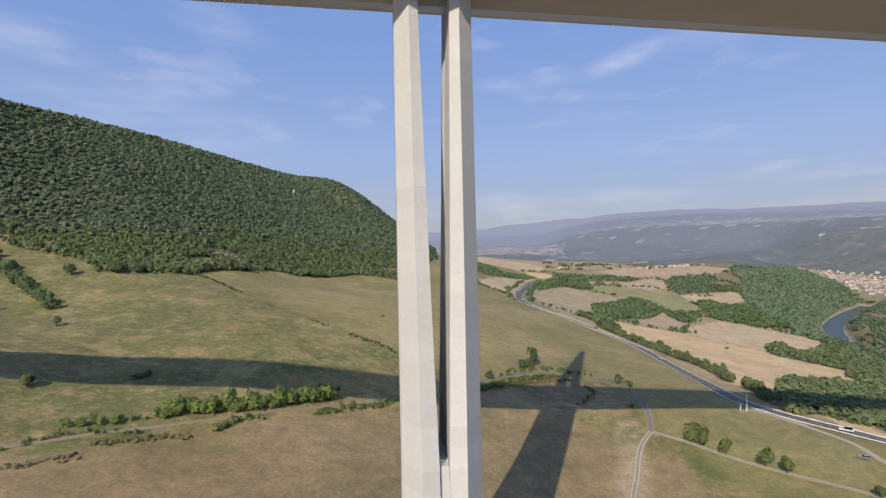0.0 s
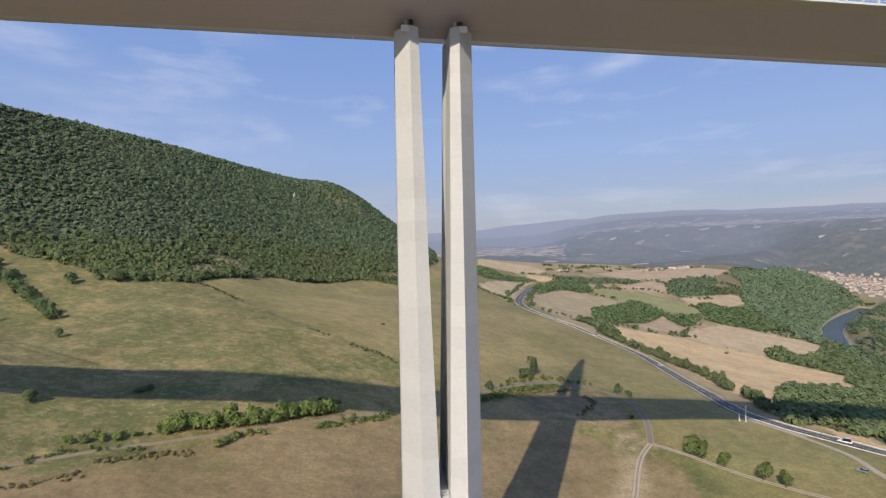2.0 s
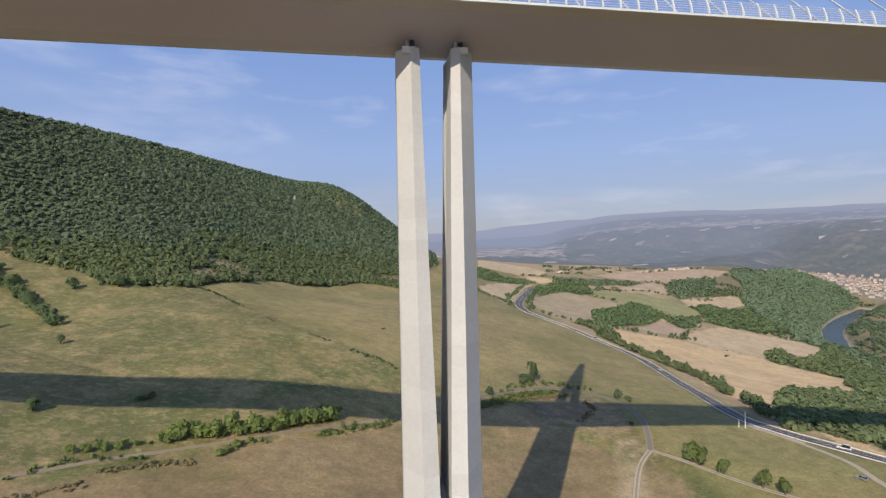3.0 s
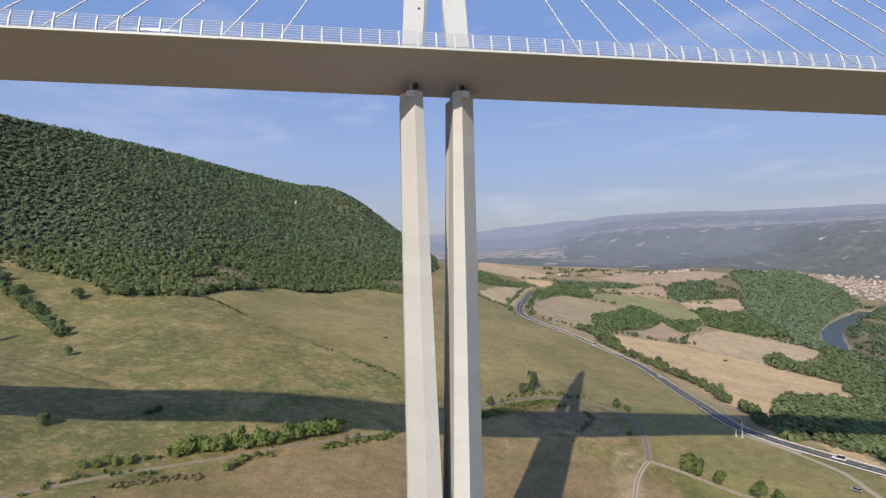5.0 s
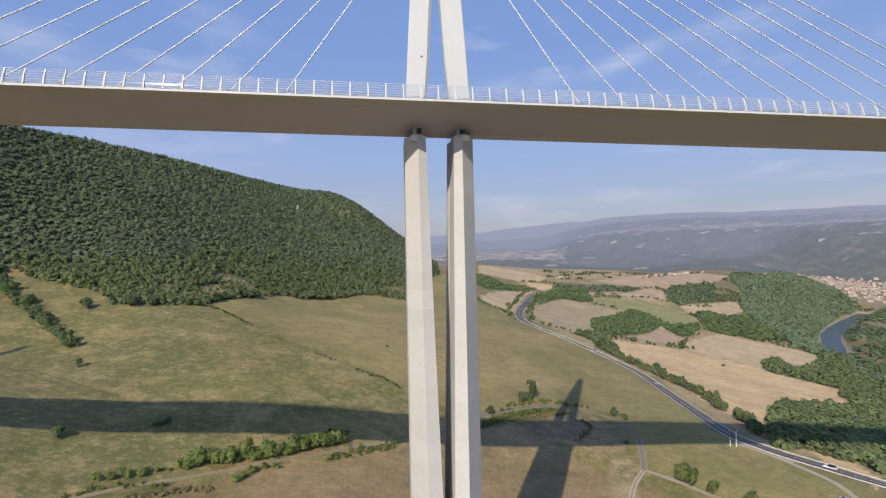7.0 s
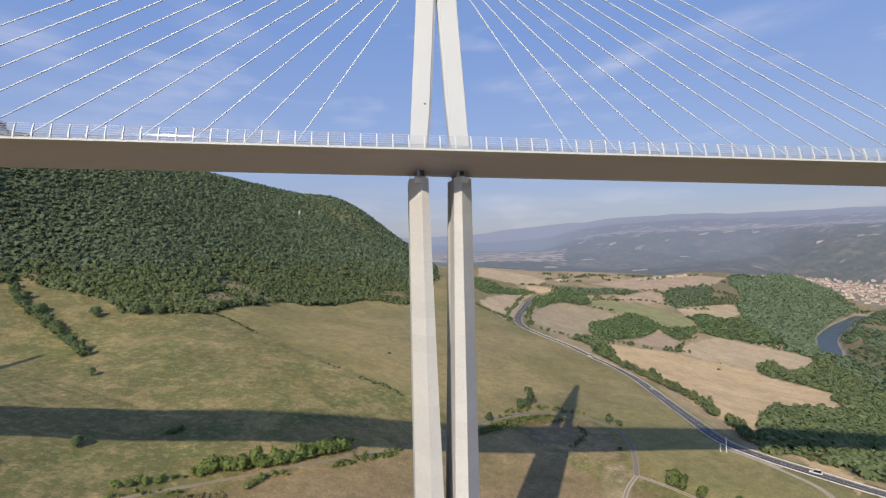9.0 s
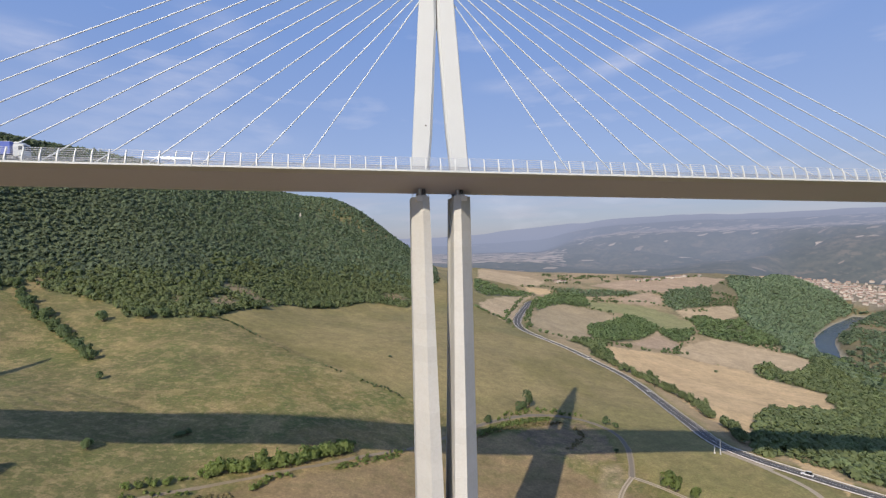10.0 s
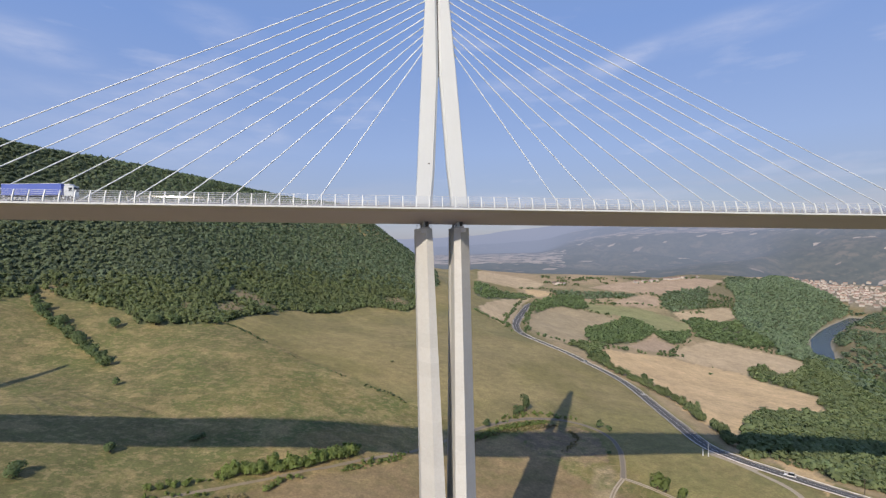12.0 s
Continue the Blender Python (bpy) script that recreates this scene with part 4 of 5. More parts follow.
for k, (nm, label, gap, r) in enumerate((
        ("roadside", "dense green broadleaf wood below the road", 6.0, (3.2, 4.8)),
        ("corner", "dark green trees where the road meets the field corner", 6.0, (2.8, 4.6)),
        ("slope", "green woodland on the slope above the river", 9.5, (4.6, 7.0)),
        ("copse", "green copse between the stubble fields", 7.0, (3.4, 5.4)),
        ("copse_two", "small green copse beside a stubble field", 7.0, (3.0, 5.0)),
        ("band", "green wood below the hilltop stubble field", 8.0, (3.4, 5.4)),
        ("upper", "open green wood on the far hilltop", 10.5, (3.4, 5.4)),
        ("bank", "green scrub wood on the bank above the river", 7.0, (3.2, 5.8)),
        ("crest", "small green wood beside the road bend", 8.0, (3.0, 4.8)),
        ("hamlet", "green trees round the far hamlet", 11.0, (2.6, 4.6)),
        ("belt", "green scrub belt on the dry slope", 8.0, (2.2, 4.2)))):
    poly = WOODS[nm]
    px, py = [p[0] for p in poly], [p[1] for p in poly]
    # the far slope is toned brighter, as haze would lift it
    wood("woodland", scatter(min(px), max(px), min(py), max(py), gap, 20 + k, lambda x, y: inside(x, y, poly) & (to_line(x, y, RIVER) > np.where(y < 810, 5, 25)) & ((patches(x, y, 60, 87) < 0.75) | (nm not in ("band", "upper", "bank")))), r, 74 if nm in ("roadside", "bank", "corner") else 70 if gap < 8 else 36, 5 + k, label, leaf=0.24 if nm in ("roadside", "bank", "corner") else 0.26 if gap < 8 else 0.33, bright=1.42 if nm == "slope" else 1.3, rise=(0.55, 0.85), leaves_of=HAZED_LEAF if nm in ("slope", "upper", "hamlet") else FOOT_LEAF if nm in ("roadside", "corner", "bank") else LEAF)


def by_river(x, y):
    d = to_line(x, y, RIVER)
    town = inside(x, y, [(1440, 1338), (1470, 1200), (1900, 1540), (1850, 1660), (1591, 1720), (1470, 1490)])
    return (d > np.where(y < 800, 7, 27)) & (d < 330) & (x > 690) & ~town & (wave(x, y, 60) < 0.55) & ~inside(x, y, WOODS["slope"]) & (x > np.interp(y, (611, 800, 930, 1040, 1139, 1214, 1348, 1560), (678, 850, 940, 985, 1008, 1024, 1071, 1200)))


wood("woodland", scatter(640, 1800, 150, 1500, 12.5, 41, by_river), (5.0, 8.0), 26, 31, "green riverside trees on the valley floor", leaf=0.3, bright=1.15, rise=(0.5, 0.85), leaves_of=HAZED_LEAF)


def on_slope(x, y):
    free = ~inside(x, y, WOODS["slope"])
    for colour, poly in FIELDS:
        free &= ~inside(x, y, poly)
    return free & (to_line(x, y, ROAD) > 16) & (patches(x, y, 90, 77) + 0.5 * patches(x, y, 17, 78) > 0.35 - 0.5 * (x > 620) * (y < 1150)) & (x > road_side(y)) & (to_line(x, y, RIVER) > 50)


def road_side(y):
    return np.interp(y, (100, 156, 307, 407, 465, 600, 830), (260, 235, 240, 220, 190, 210, 290))


wood("scrub", scatter(240, 1250, 330, 1330, 8.0, 43, on_slope), (1.4, 3.6), 26, 33, "scattered green scrub between the dry fields", "scrub", 0.36, 1.0, (0.7, 1.1))
HEDGES = (
    ([(-322, 318), (-313, 304), (-299, 290), (-290, 280), (-268, 263), (-238, 239), (-218, 221), (-206, 208)], 2.2, 2.2, (1.8, 3.6), 0.03, "row of dark green bushes running down the meadow"),
    ([(-92, 92), (-84, 95), (-74, 98), (-61, 104), (-47, 115), (-36, 124)], 1.0, 1.5, (1.5, 3.7), 0.02, "bright green leafy hedge along the lane"),
    ([(-122, 80), (-111, 84), (-100, 89), (-93, 91)], 1.6, 1.2, (0.8, 1.9), 0.2, "bright green ragged bushes along the lane"),
    ([(-128, 62), (-124, 70), (-116, 76), (-107, 79), (-98, 80)], 1.6, 1.3, (0.5, 1.1), 0.2, "low green bramble beside the lane"),
    ([(-73, 83), (-67, 90), (-59, 95)], 1.3, 1.4, (0.8, 1.6), 0.1, "low green bramble beside the lane"),
    ([(-33, 116), (-19, 126), (-8, 134)], 1.6, 1.4, (0.6, 1.2), 0.1, "low green bramble beside the lane"),
    ([(55, 185), (75, 196), (95, 200), (112, 197)], 1.5, 3.2, (0.6, 1.5), 0.1, "low green scrub on the bank"),
    ([(216, 402), (222, 372), (232, 330), (240, 285), (234, 245), (226, 218)], 2.2, 4.0, (2.4, 4.0), 0.0, "thick green hedge below the road"),
    ([(224, 205), (221, 190), (214, 176), (210, 165)], 2.0, 2.6, (2.4, 3.8), 0.0, "dark green trees beside the road"),
    ([(216, 160), (222, 148), (230, 136), (242, 120), (256, 106)], 2.2, 2.0, (1.2, 2.4), 0.1, "bushy verge below the road"),
    ([(250, 482), (276, 503), (335, 521), (423, 561)], 6.0, 3.0, (1.8, 3.4), 0.15, "green hedge between two stubble fields"),
    ([(157, 470), (175, 545), (205, 640), (262, 800), (300, 890)], 6.0, 4.0, (1.6, 3.6), 0.2, "green trees lining the road bend"),
    ([(132, 464), (150, 555), (190, 670), (238, 810), (290, 902)], 7.0, 3.5, (1.6, 3.2), 0.25, "scrubby bushes above the road bend"),
    ([(170, 462), (200, 468), (231, 466), (262, 500), (290, 545)], 5.0, 4.0, (1.6, 3.4), 0.1, "green bushes along the field corner"),
    ([(104, 562), (122, 520), (135, 485)], 5.0, 3.0, (1.5, 3.0), 0.1, "green hedge across the dry slope"),
    ([(300, 860), (360, 880), (440, 900), (500, 920)], 7.0, 6.0, (1.8, 3.6), 0.2, "green trees along the farm track"),
    ([(520, 930), (580, 930), (640, 900), (700, 930)], 8.0, 8.0, (2.0, 4.0), 0.2, "green field hedge on the far hill"),
    ([(884, 790), (866, 738), (832, 662), (785, 575), (722, 470)], 2.6, 12.0, (4.6, 7.4), 0.0, "tall green trees along the near river bank"),
    ([(700, 1235), (760, 1262), (850, 1330), (930, 1372), (1020, 1412)], 11.0, 9.0, (2.4, 4.4), 0.3, "green trees round the hilltop farm"),
)
for k, (pts, gap, wide, r, miss, label) in enumerate(HEDGES):
    wood("hedge", along(pts, gap, wide, 60 + k, miss), r, 420 if k < 9 else 90, 60 + k, label, "hedge", 0.105 if k < 9 else 0.22, 0.95 if k == 0 else 1.15, (0.85, 1.45) if k < 9 else (0.65, 1.1), FRESH_LEAF if k in (1, 2, 3, 4, 5, 6) else FOOT_LEAF if k in (7, 8, 9) else LEAF, loose=0.8 if k < 9 else 0.0)

DRY_LEAF = material("dry_bramble", (0.245, 0.215, 0.105), 0.9, tone="tone", grain=((0.2, 0.5, (0.195, 0.20, 0.085)), (1.2, 0.4, (0.30, 0.245, 0.13))))
let_light_through(DRY_LEAF, 0.3, (1.1, 1.05, 0.8))
for k, (pts, r, leafage, label) in enumerate((
        ([(-108, 72), (-102, 73), (-93, 76), (-79, 80)], (0.5, 1.2), DRY_LEAF, "rusty dry brambles on the bank below the lane"),
        ([(-122, 54), (-115, 58), (-107, 64)], (0.45, 0.9), DRY_LEAF, "low rusty brambles on the bank below the lane"),
        ([(-41, 108), (-28, 117), (-11, 129)], (0.6, 1.3), FRESH_LEAF, "low green brambles on the bank below the lane"),
        ([(20, 150), (36, 162), (56, 176), (76, 185), (90, 189)], (0.9, 2.0), FRESH_LEAF, "yellow-green brambles on the bank inside the bend"),
        ([(30, 156), (52, 171), (74, 179), (96, 184)], (0.5, 1.2), DRY_LEAF, "dry brown brambles on the bank inside the bend"),
        ([(101, 178), (104, 172), (98, 160), (88, 152)], (0.4, 1.0), DRY_LEAF, "dark dry brambles in the hollow"))):
    wood("brambles", along(pts, 0.45, 1.9, 150 + k, 0.05), r, 110, 150 + k, label, "brambles", 0.18, rise=(0.4, 0.75), leaves_of=leafage)


def tree(x, y, r, h, seed, label, leaves=900, leaf=0.1, leafage=LEAF):
    """A standing tree: tapered trunk with limbs, and a crown of leaf clumps."""
    rng = random.Random(seed)
    z = ground_at(x, y)
    top = tagged(new("tree"), label, "tree", "field trees")
    top.location = (x, y, z - 0.2)
    bm = bmesh.new()
    tube(bm, (0, 0, 0), (0.05 * r, 0, 0.55 * h), 0.055 * h, 0.03 * h, 7)
    for k in range(4):
        a = k * 1.57 + rng.random()
        tube(bm, (0.03 * r, 0, (0.26 + 0.07 * k) * h), (0.55 * r * math.cos(a), 0.55 * r * math.sin(a), (0.5 + 0.08 * k) * h), 0.02 * h, 0.008 * h, 5)
    part("trunk", bm, BARK, top)
    v, f, t, nrm = crown(leaves, seed, 12 if leafage is FRESH_LEAF else 8, leaf, 0.8 if leafage is FRESH_LEAF else 0.25)
    v = v * (r, r, 0.47 * h) + (0, 0, 0.04 * h)
    part("crown", mesh_of("crown", v, f, leafage, True, tones=t * rng.uniform(0.85, 1.15), normals=nrm), leafage, top)
    return top


TREES = (
    (-230, 268, 4.0, 7.5, "round dark green tree standing alone in the meadow"), (-149, 105, 2.7, 5.2, "small dark green tree in the dry meadow"),
    (-185, 180, 2.5, 6.0, "small green tree at the hedge's lower end"), (-271, 271, 4.0, 7.0, "dark green tree in the hedge row"),
    (-244, 248, 3.4, 6.0, "dark green tree in the hedge row"), (-294, 290, 3.6, 6.4, "dark green tree in the hedge row"),
    (-117, 122, 2.8, 2.4, "dark low bush in the viaduct's shade"), (-114, 124, 1.5, 2.6, "pale dry bush in the viaduct's shade"),
    (45, 178, 2.1, 4.2, "small green tree beside the lane"), (74, 201, 3.2, 5.2, "bushy green tree on the bank"), (80, 205, 3.0, 10.0, "tall slim green poplar on the bank"),
    (70, 197, 2.2, 3.6, "low green bush on the bank"),
    (127, 186, 2.2, 5.2, "small dark green tree above the lane bend"), (132, 182, 1.7, 3.2, "small green bush above the lane bend"),
    (127, 112, 3.0, 7.0, "leafy bright green tree by the track"), (130, 109, 2.7, 6.2, "leafy bright green tree by the track"), (135, 101, 2.3, 6.0, "leafy bright green tree by the track"),
    (144, 89, 2.6, 5.8, "leafy bright green tree by the track"), (149, 83, 2.2, 5.2, "leafy bright green tree by the track"), (168, 62, 2.2, 4.0, "leafy green bush by the track"),
    (116, 148, 1.2, 2.2, "small green bush beside the lane"), (-26, 201, 1.5, 1.4, "low dark bush on the meadow slope"), (-16, 262, 1.6, 1.5, "low dark bush on the meadow slope"),
    (-171, 77, 3.6, 6.0, "dark green tree in the dry meadow"), (-203, 273, 4.6, 8.0, "large dark green oak at the forest edge"), (-190, 276, 3.8, 6.6, "large dark green oak at the forest edge"),
    (-136, 352, 4.4, 7.4, "large dark green oak at the forest edge"), (-96, 423, 4.6, 7.6, "large dark green oak at the forest edge"),
    (-84, 437, 4.2, 7.2, "large dark green oak at the forest edge"), (-263, 309, 3.6, 6.2, "dark green oak at the forest edge"),
    (-161, 285, 3.0, 5.0, "dark green oak at the forest edge"), (405, 470, 2.2, 2.6, "lone dark bush in the stubble field"),
    (-8, 192, 1.3, 1.2, "low dark bush on the meadow slope"), (5, 235, 1.2, 1.2, "low dark bush on the meadow slope"), (246, 345, 3.4, 8.0, "dark green tree over the roadside hedge"),
    (216, 405, 3.6, 8.0, "tall dark green tree beside the road"), (222, 396, 3.0, 7.0, "dark green tree beside the road"),
    (217, 178, 3.2, 6.5, "dark green tree beside the road"), (222, 172, 2.8, 5.5, "dark green tree beside the road"),
)
for k, (x, y, r, h, label) in enumerate(TREES):
    big = 1.0 if "low" in label else 1.22
    tree(x, y, r * big, h * big * (1.2 if "bright" in label else 1.0), 200 + k, label, 1300, 0.085, leafage=FRESH_LEAF if "bright" in label else LEAF)

# low dark banks across the meadow
BANKS = (([(-154, 290), (-136, 279), (-115, 260)], (0.5, 1.0)), ([(-100, 245), (-88, 236)], (0.25, 0.5)), ([(-62, 220), (-49, 214)], (0.3, 0.7)), ([(-36, 206), (-24, 203), (-9, 194)], (0.4, 0.8)))
for k, (pts, r) in enumerate(BANKS):
    wood("hedge", along(pts, 1.2, 1.2, 130 + k, 0.15), r, 70, 130 + k, "dry brambly bank across the meadow", "hedge", 0.3, 0.8)


# ---- viaduct ----
GRADE = -0.03
DECK_HALF = 860.0


def along_deck(name, section, x0, x1, step, mat, parent, label="", closed=True):
    """Draws a section (y, z) along the falling deck."""
    xs = np.linspace(x0, x1, max(2, int(round((x1 - x0) / step)) + 1))
    sec = np.array(section + section[:1] if closed else section, float)
    X = np.repeat(xs[:, None], len(sec), 1)
    v = np.stack([X, np.tile(sec[:, 0], (len(xs), 1)), sec[:, 1][None, :] + GRADE * X], -1).reshape(-1, 3)
    return part(name, mesh_of(name, v, strip((len(xs), len(sec))), mat), mat, parent, label)


deck = tagged(new("bridge_deck"), "slender beige-grey steel viaduct deck with white wind screens", "bridge deck")
FAIRING = material("fairing_paint", (0.47, 0.455, 0.47), 0.5, grain=((0.06, 0.4, (0.43, 0.415, 0.42)), (0.8, 0.3, (0.39, 0.375, 0.37))))
along_deck("girder", [(-13.4, 3.32), (-2.3, 0.62), (2.3, 0.72), (13.0, 4.5), (13.0, 5.3), (-13.4, 4.7)], -DECK_HALF, DECK_HALF, 12.51, DECK_PAINT, deck, "beige-grey painted steel box girder")
for s, dy, dz in ((-1, 0, 0), (1, -0.55, 1.1)):
    def edge(pts):
        return [(s * y + dy, z + dz) for y, z in pts]
    along_deck("fairing", edge([(13.4, 3.36), (15.85, 3.98), (15.9, 4.12), (13.42, 4.62)]), -DECK_HALF, DECK_HALF, 12.51, FAIRING, deck, "thin grey edge fairing")
    along_deck("edge_beam", edge([(15.82, 3.92), (16.05, 3.95), (16.05, 4.36), (15.82, 4.40)]), -DECK_HALF, DECK_HALF, 12.51, WHITE_STEEL, deck, "white edge beam")
    along_deck("carriageway", [(s * 1.6, 4.97 + 0.03 * s), (s * 13.0, 4.97 + s * 0.27), (s * 13.0, 5.05 + s * 0.27), (s * 1.6, 5.05 + 0.03 * s)], -DECK_HALF, DECK_HALF, 12.51, ASPHALT, deck, "dark asphalt carriageway")
    for z in (4.95, 5.25, 5.5):
        along_deck("crash_rail", edge([(13.5, z - 0.06), (13.6, z - 0.06), (13.6, z + 0.06), (13.5, z + 0.06)]), -DECK_HALF, DECK_HALF, 12.51, GALVANISED, deck, "thin grey crash rail")
for y in (-1.5, 1.5):
    for z in (5.3, 5.65):
        along_deck("median_rail", [(y - 0.05, z - 0.06), (y + 0.05, z - 0.06), (y + 0.05, z + 0.06), (y - 0.05, z + 0.06)], -DECK_HALF, DECK_HALF, 12.51, GALVANISED, deck, "thin grey median rail")
along_deck("median_kerb", [(-1.5, 4.8), (1.5, 4.8), (1.5, 5.1), (-1.5, 5.1)], -DECK_HALF, DECK_HALF, 12.51, DARK_STEEL, deck, "dark steel median strip")

# pale sealed joints across the underside of the far fairing
joint_mesh = None
for k in range(-9, 10):
    x = 24.2 + 20.6 * k
    if joint_mesh is None:
        bm = bmesh.new()
        loft(bm, [[(-0.2, 12.7, 4.34), (0.2, 12.7, 4.34), (0.2, 12.7, 4.46), (-0.2, 12.7, 4.46)], [(-0.2, 15.25, 4.96), (0.2, 15.25, 4.96), (0.2, 15.25, 5.08), (-0.2, 15.25, 5.08)]])
        joint = part("panel_joint", bm, STAY_WHITE, deck, "pale sealed panel joint")
        joint_mesh = joint.data
    else:
        joint = part("panel_joint", joint_mesh, STAY_WHITE, deck, "pale sealed panel joint")
    joint.location = (x, 0, GRADE * x)

# wind screen: curved posts, clear panes and rails
BAY, FIRST = 3.377, -72.43
CURVE = [(-15.95 + 0.85 * u ** 1.6, 4.36 + 2.95 * u) for u in np.linspace(0, 1, 7)]


def screen_post():
    bm = bmesh.new()
    rings = []
    for i, (y, z) in enumerate(CURVE):
        w, d = 0.145 - 0.006 * i, 0.19 - 0.012 * i
        rings.append([(-w, y - d, z), (w, y - d, z), (w, y + d, z), (-w, y + d, z)])
    loft(bm, rings)
    box(bm, -0.2, 0.2, -16.0, -15.6, 4.36, 4.42)
    return bm


def screen_pane():
    xs = (0.07, BAY - 0.07)
    pts = CURVE[:-1] + [CURVE[-1]]
    v = [(x, y + 0.05, z + 0.04 + GRADE * x) for y, z in pts for x in xs] + [(x, y + 0.075, z + 0.04 + GRADE * x) for y, z in pts for x in xs]
    n = len(pts)
    f = [(2 * i, 2 * i + 1, 2 * i + 3, 2 * i + 2) for i in range(n - 1)]
    return mesh_of("pane", v, f, PANE, True)


post_mesh, pane_mesh = None, screen_pane()
FLIP = Matrix.Rotation(math.pi, 4, "Z")
first_bay = int(math.ceil((-190 - FIRST) / BAY))
for n in range(first_bay, first_bay + 118):
    x = FIRST + n * BAY
    for side in (1, -1):
        if post_mesh is None:
            post = part("screen_post", screen_post(), WHITE_STEEL, deck, "curved white steel post")
            post_mesh = post.data
        else:
            post = part("screen_post", post_mesh, WHITE_STEEL, deck, "curved white steel post")
        post.matrix_basis = Matrix.Translation((x, -0.55 if side < 0 else 0, GRADE * x + (1.1 if side < 0 else 0))) @ (FLIP if side < 0 else Matrix())
        if side > 0:
            pane = part("pane", pane_mesh, PANE, deck)
            pane.matrix_basis = Matrix.Translation((x, 0, GRADE * x))
for s in (-1, 1):
    for k, (i, r) in enumerate(((1, 0.03), (2, 0.035), (3, 0.03), (4, 0.03), (5, 0.03), (6, 0.035))):
        y, z = CURVE[i]
        y, z = (y + 0.10, z) if s < 0 else (-y - 0.65, z + 1.1)
        along_deck("screen_rail", [(y - r, z - r), (y + r, z - r), (y + r, z + r), (y - r, z + r)], -190, 205, 12.5, SCREEN_RAIL, deck, "thin pale grey horizontal rail")


# piers: two hexagonal shafts that draw together downwards, cast in four-metre lifts
def shaft_ring(side, z):
    """Corners of one shaft's section at a height."""
    levels = (0.6, 52, 90, 215)
    outer = np.interp(-z, levels, (7.5, 7.65, 7.75, 8.3))
    ridge = np.interp(-z, levels, (4.72, 4.45, 4.1, 3.8))
    inner = np.interp(-z, levels, (2.62, 1.55, 0.62, 0.62))
    deep = np.interp(-z, levels, (7.0, 9.4, 11.2, 14.5))
    half = np.interp(-z, levels, (4.0, 4.9, 5.6, 7.5))
    off = np.interp(-z, levels, (0.42, 0.36, 0.3, 0.3))
    ring = [(inner + off, 0.8 - deep), (ridge, -deep), (outer, -half), (outer, half), (ridge, deep), (inner + off, deep - 0.8), (inner, half - 0.6), (inner, 2.0), (inner + off, 0.7)]
    return [(side * x, y, z) for x, y in ring][::side]


pier = tagged(new("bridge_pier"), "pale concrete pier splitting into two tall shafts", "bridge pier", "viaduct piers")
pier.location = (-0.45, 0, 0)
LEVELS = [-0.6, -3.3] + [-5.3 - 4.0 * k for k in range(53)]
for side in (1, -1):
    for hi, lo in zip(LEVELS, LEVELS[1:]):
        bm = bmesh.new()
        g = 0.024
        def shrink(ring):
            cx, cy = (min(p[0] for p in ring) + max(p[0] for p in ring)) / 2, 0.0
            return [(cx + (p[0] - cx) * 0.995, cy + (p[1] - cy) * 0.996, p[2]) for p in ring]
        loft(bm, [shrink(shaft_ring(side, lo)), shaft_ring(side, lo + g), shaft_ring(side, hi - g), shrink(shaft_ring(side, hi))])
        part("concrete_lift", bm, CONCRETE, pier)
    bm = bmesh.new()
    box(bm, min(side * 4.78, side * 6.3), max(side * 4.78, side * 6.3), -7.05, -4.6, -1.85, -0.62, 0.04)
    part("corbel", bm, CORBEL, pier, "paler concrete jacking corbel")
    # bearing plinths and steel bearings under the deck
    for y in (-4.6, 4.6):
        bm = bmesh.new()
        box(bm, side * 4.75 - 1.1, side * 4.75 + 1.1, y - 1.1, y + 1.1, -0.6, -0.1, 0.05)
        part("bearing_plinth", bm, CONCRETE, pier)
        for x in (-0.5, 0.5):
            bm = bmesh.new()
            tube(bm, (side * 4.75 + x, y, -0.1), (side * 4.75 + x, y, 1.75), 0.40, 0.40, 12)
            tube(bm, (side * 4.75 + x, y, 0.75), (side * 4.75 + x, y, 0.95), 0.47, 0.47, 12)
            part("bearing", bm, GALVANISED if x < 0 else DARK_STEEL, pier, "grey steel bearing" if x < 0 else "dark steel bearing")
    bm = bmesh.new()
    for x in (-2.0, 2.0):
        for y in (-2.6, 2.6):
            tube(bm, (side * 4.95 + x, y, -0.6), (side * 4.95 + x, y, 0.5), 0.03, 0.03, 5)
        tube(bm, (side * 4.95 + x, -2.6, 0.5), (side * 4.95 + x, 2.6, 0.5), 0.03, 0.03, 5)
    for y in (-2.6, 2.6):
        tube(bm, (side * 4.95 - 2.0, y, 0.5), (side * 4.95 + 2.0, y, 0.5), 0.03, 0.03, 5)
    part("top_railing", bm, WHITE_STEEL, pier, "thin steel railing")
bm = bmesh.new()
loft(bm, [[(-0.9, -12.6, -215), (0.9, -12.6, -215), (0.9, 6.5, -215), (-0.9, 6.5, -215)], [(-0.9, -9.6, -89), (0.9, -9.6, -89), (0.9, 4.7, -89), (-0.9, 4.7, -89)]])
part("web_wall", bm, CONCRETE, pier, "recessed concrete web joining the shafts")
bm = bmesh.new()
for x in (-0.55, 0.55):
    tube(bm, (x, -9.4, -89), (x, -9.4, -87.9), 0.05, 0.05, 5)
for z in (-87.9, -88.4):
    tube(bm, (-0.6, -9.4, z), (0.6, -9.4, z), 0.05, 0.05, 5)
part("landing_rail", bm, WHITE_STEEL, pier, "small white railing in the cleft")

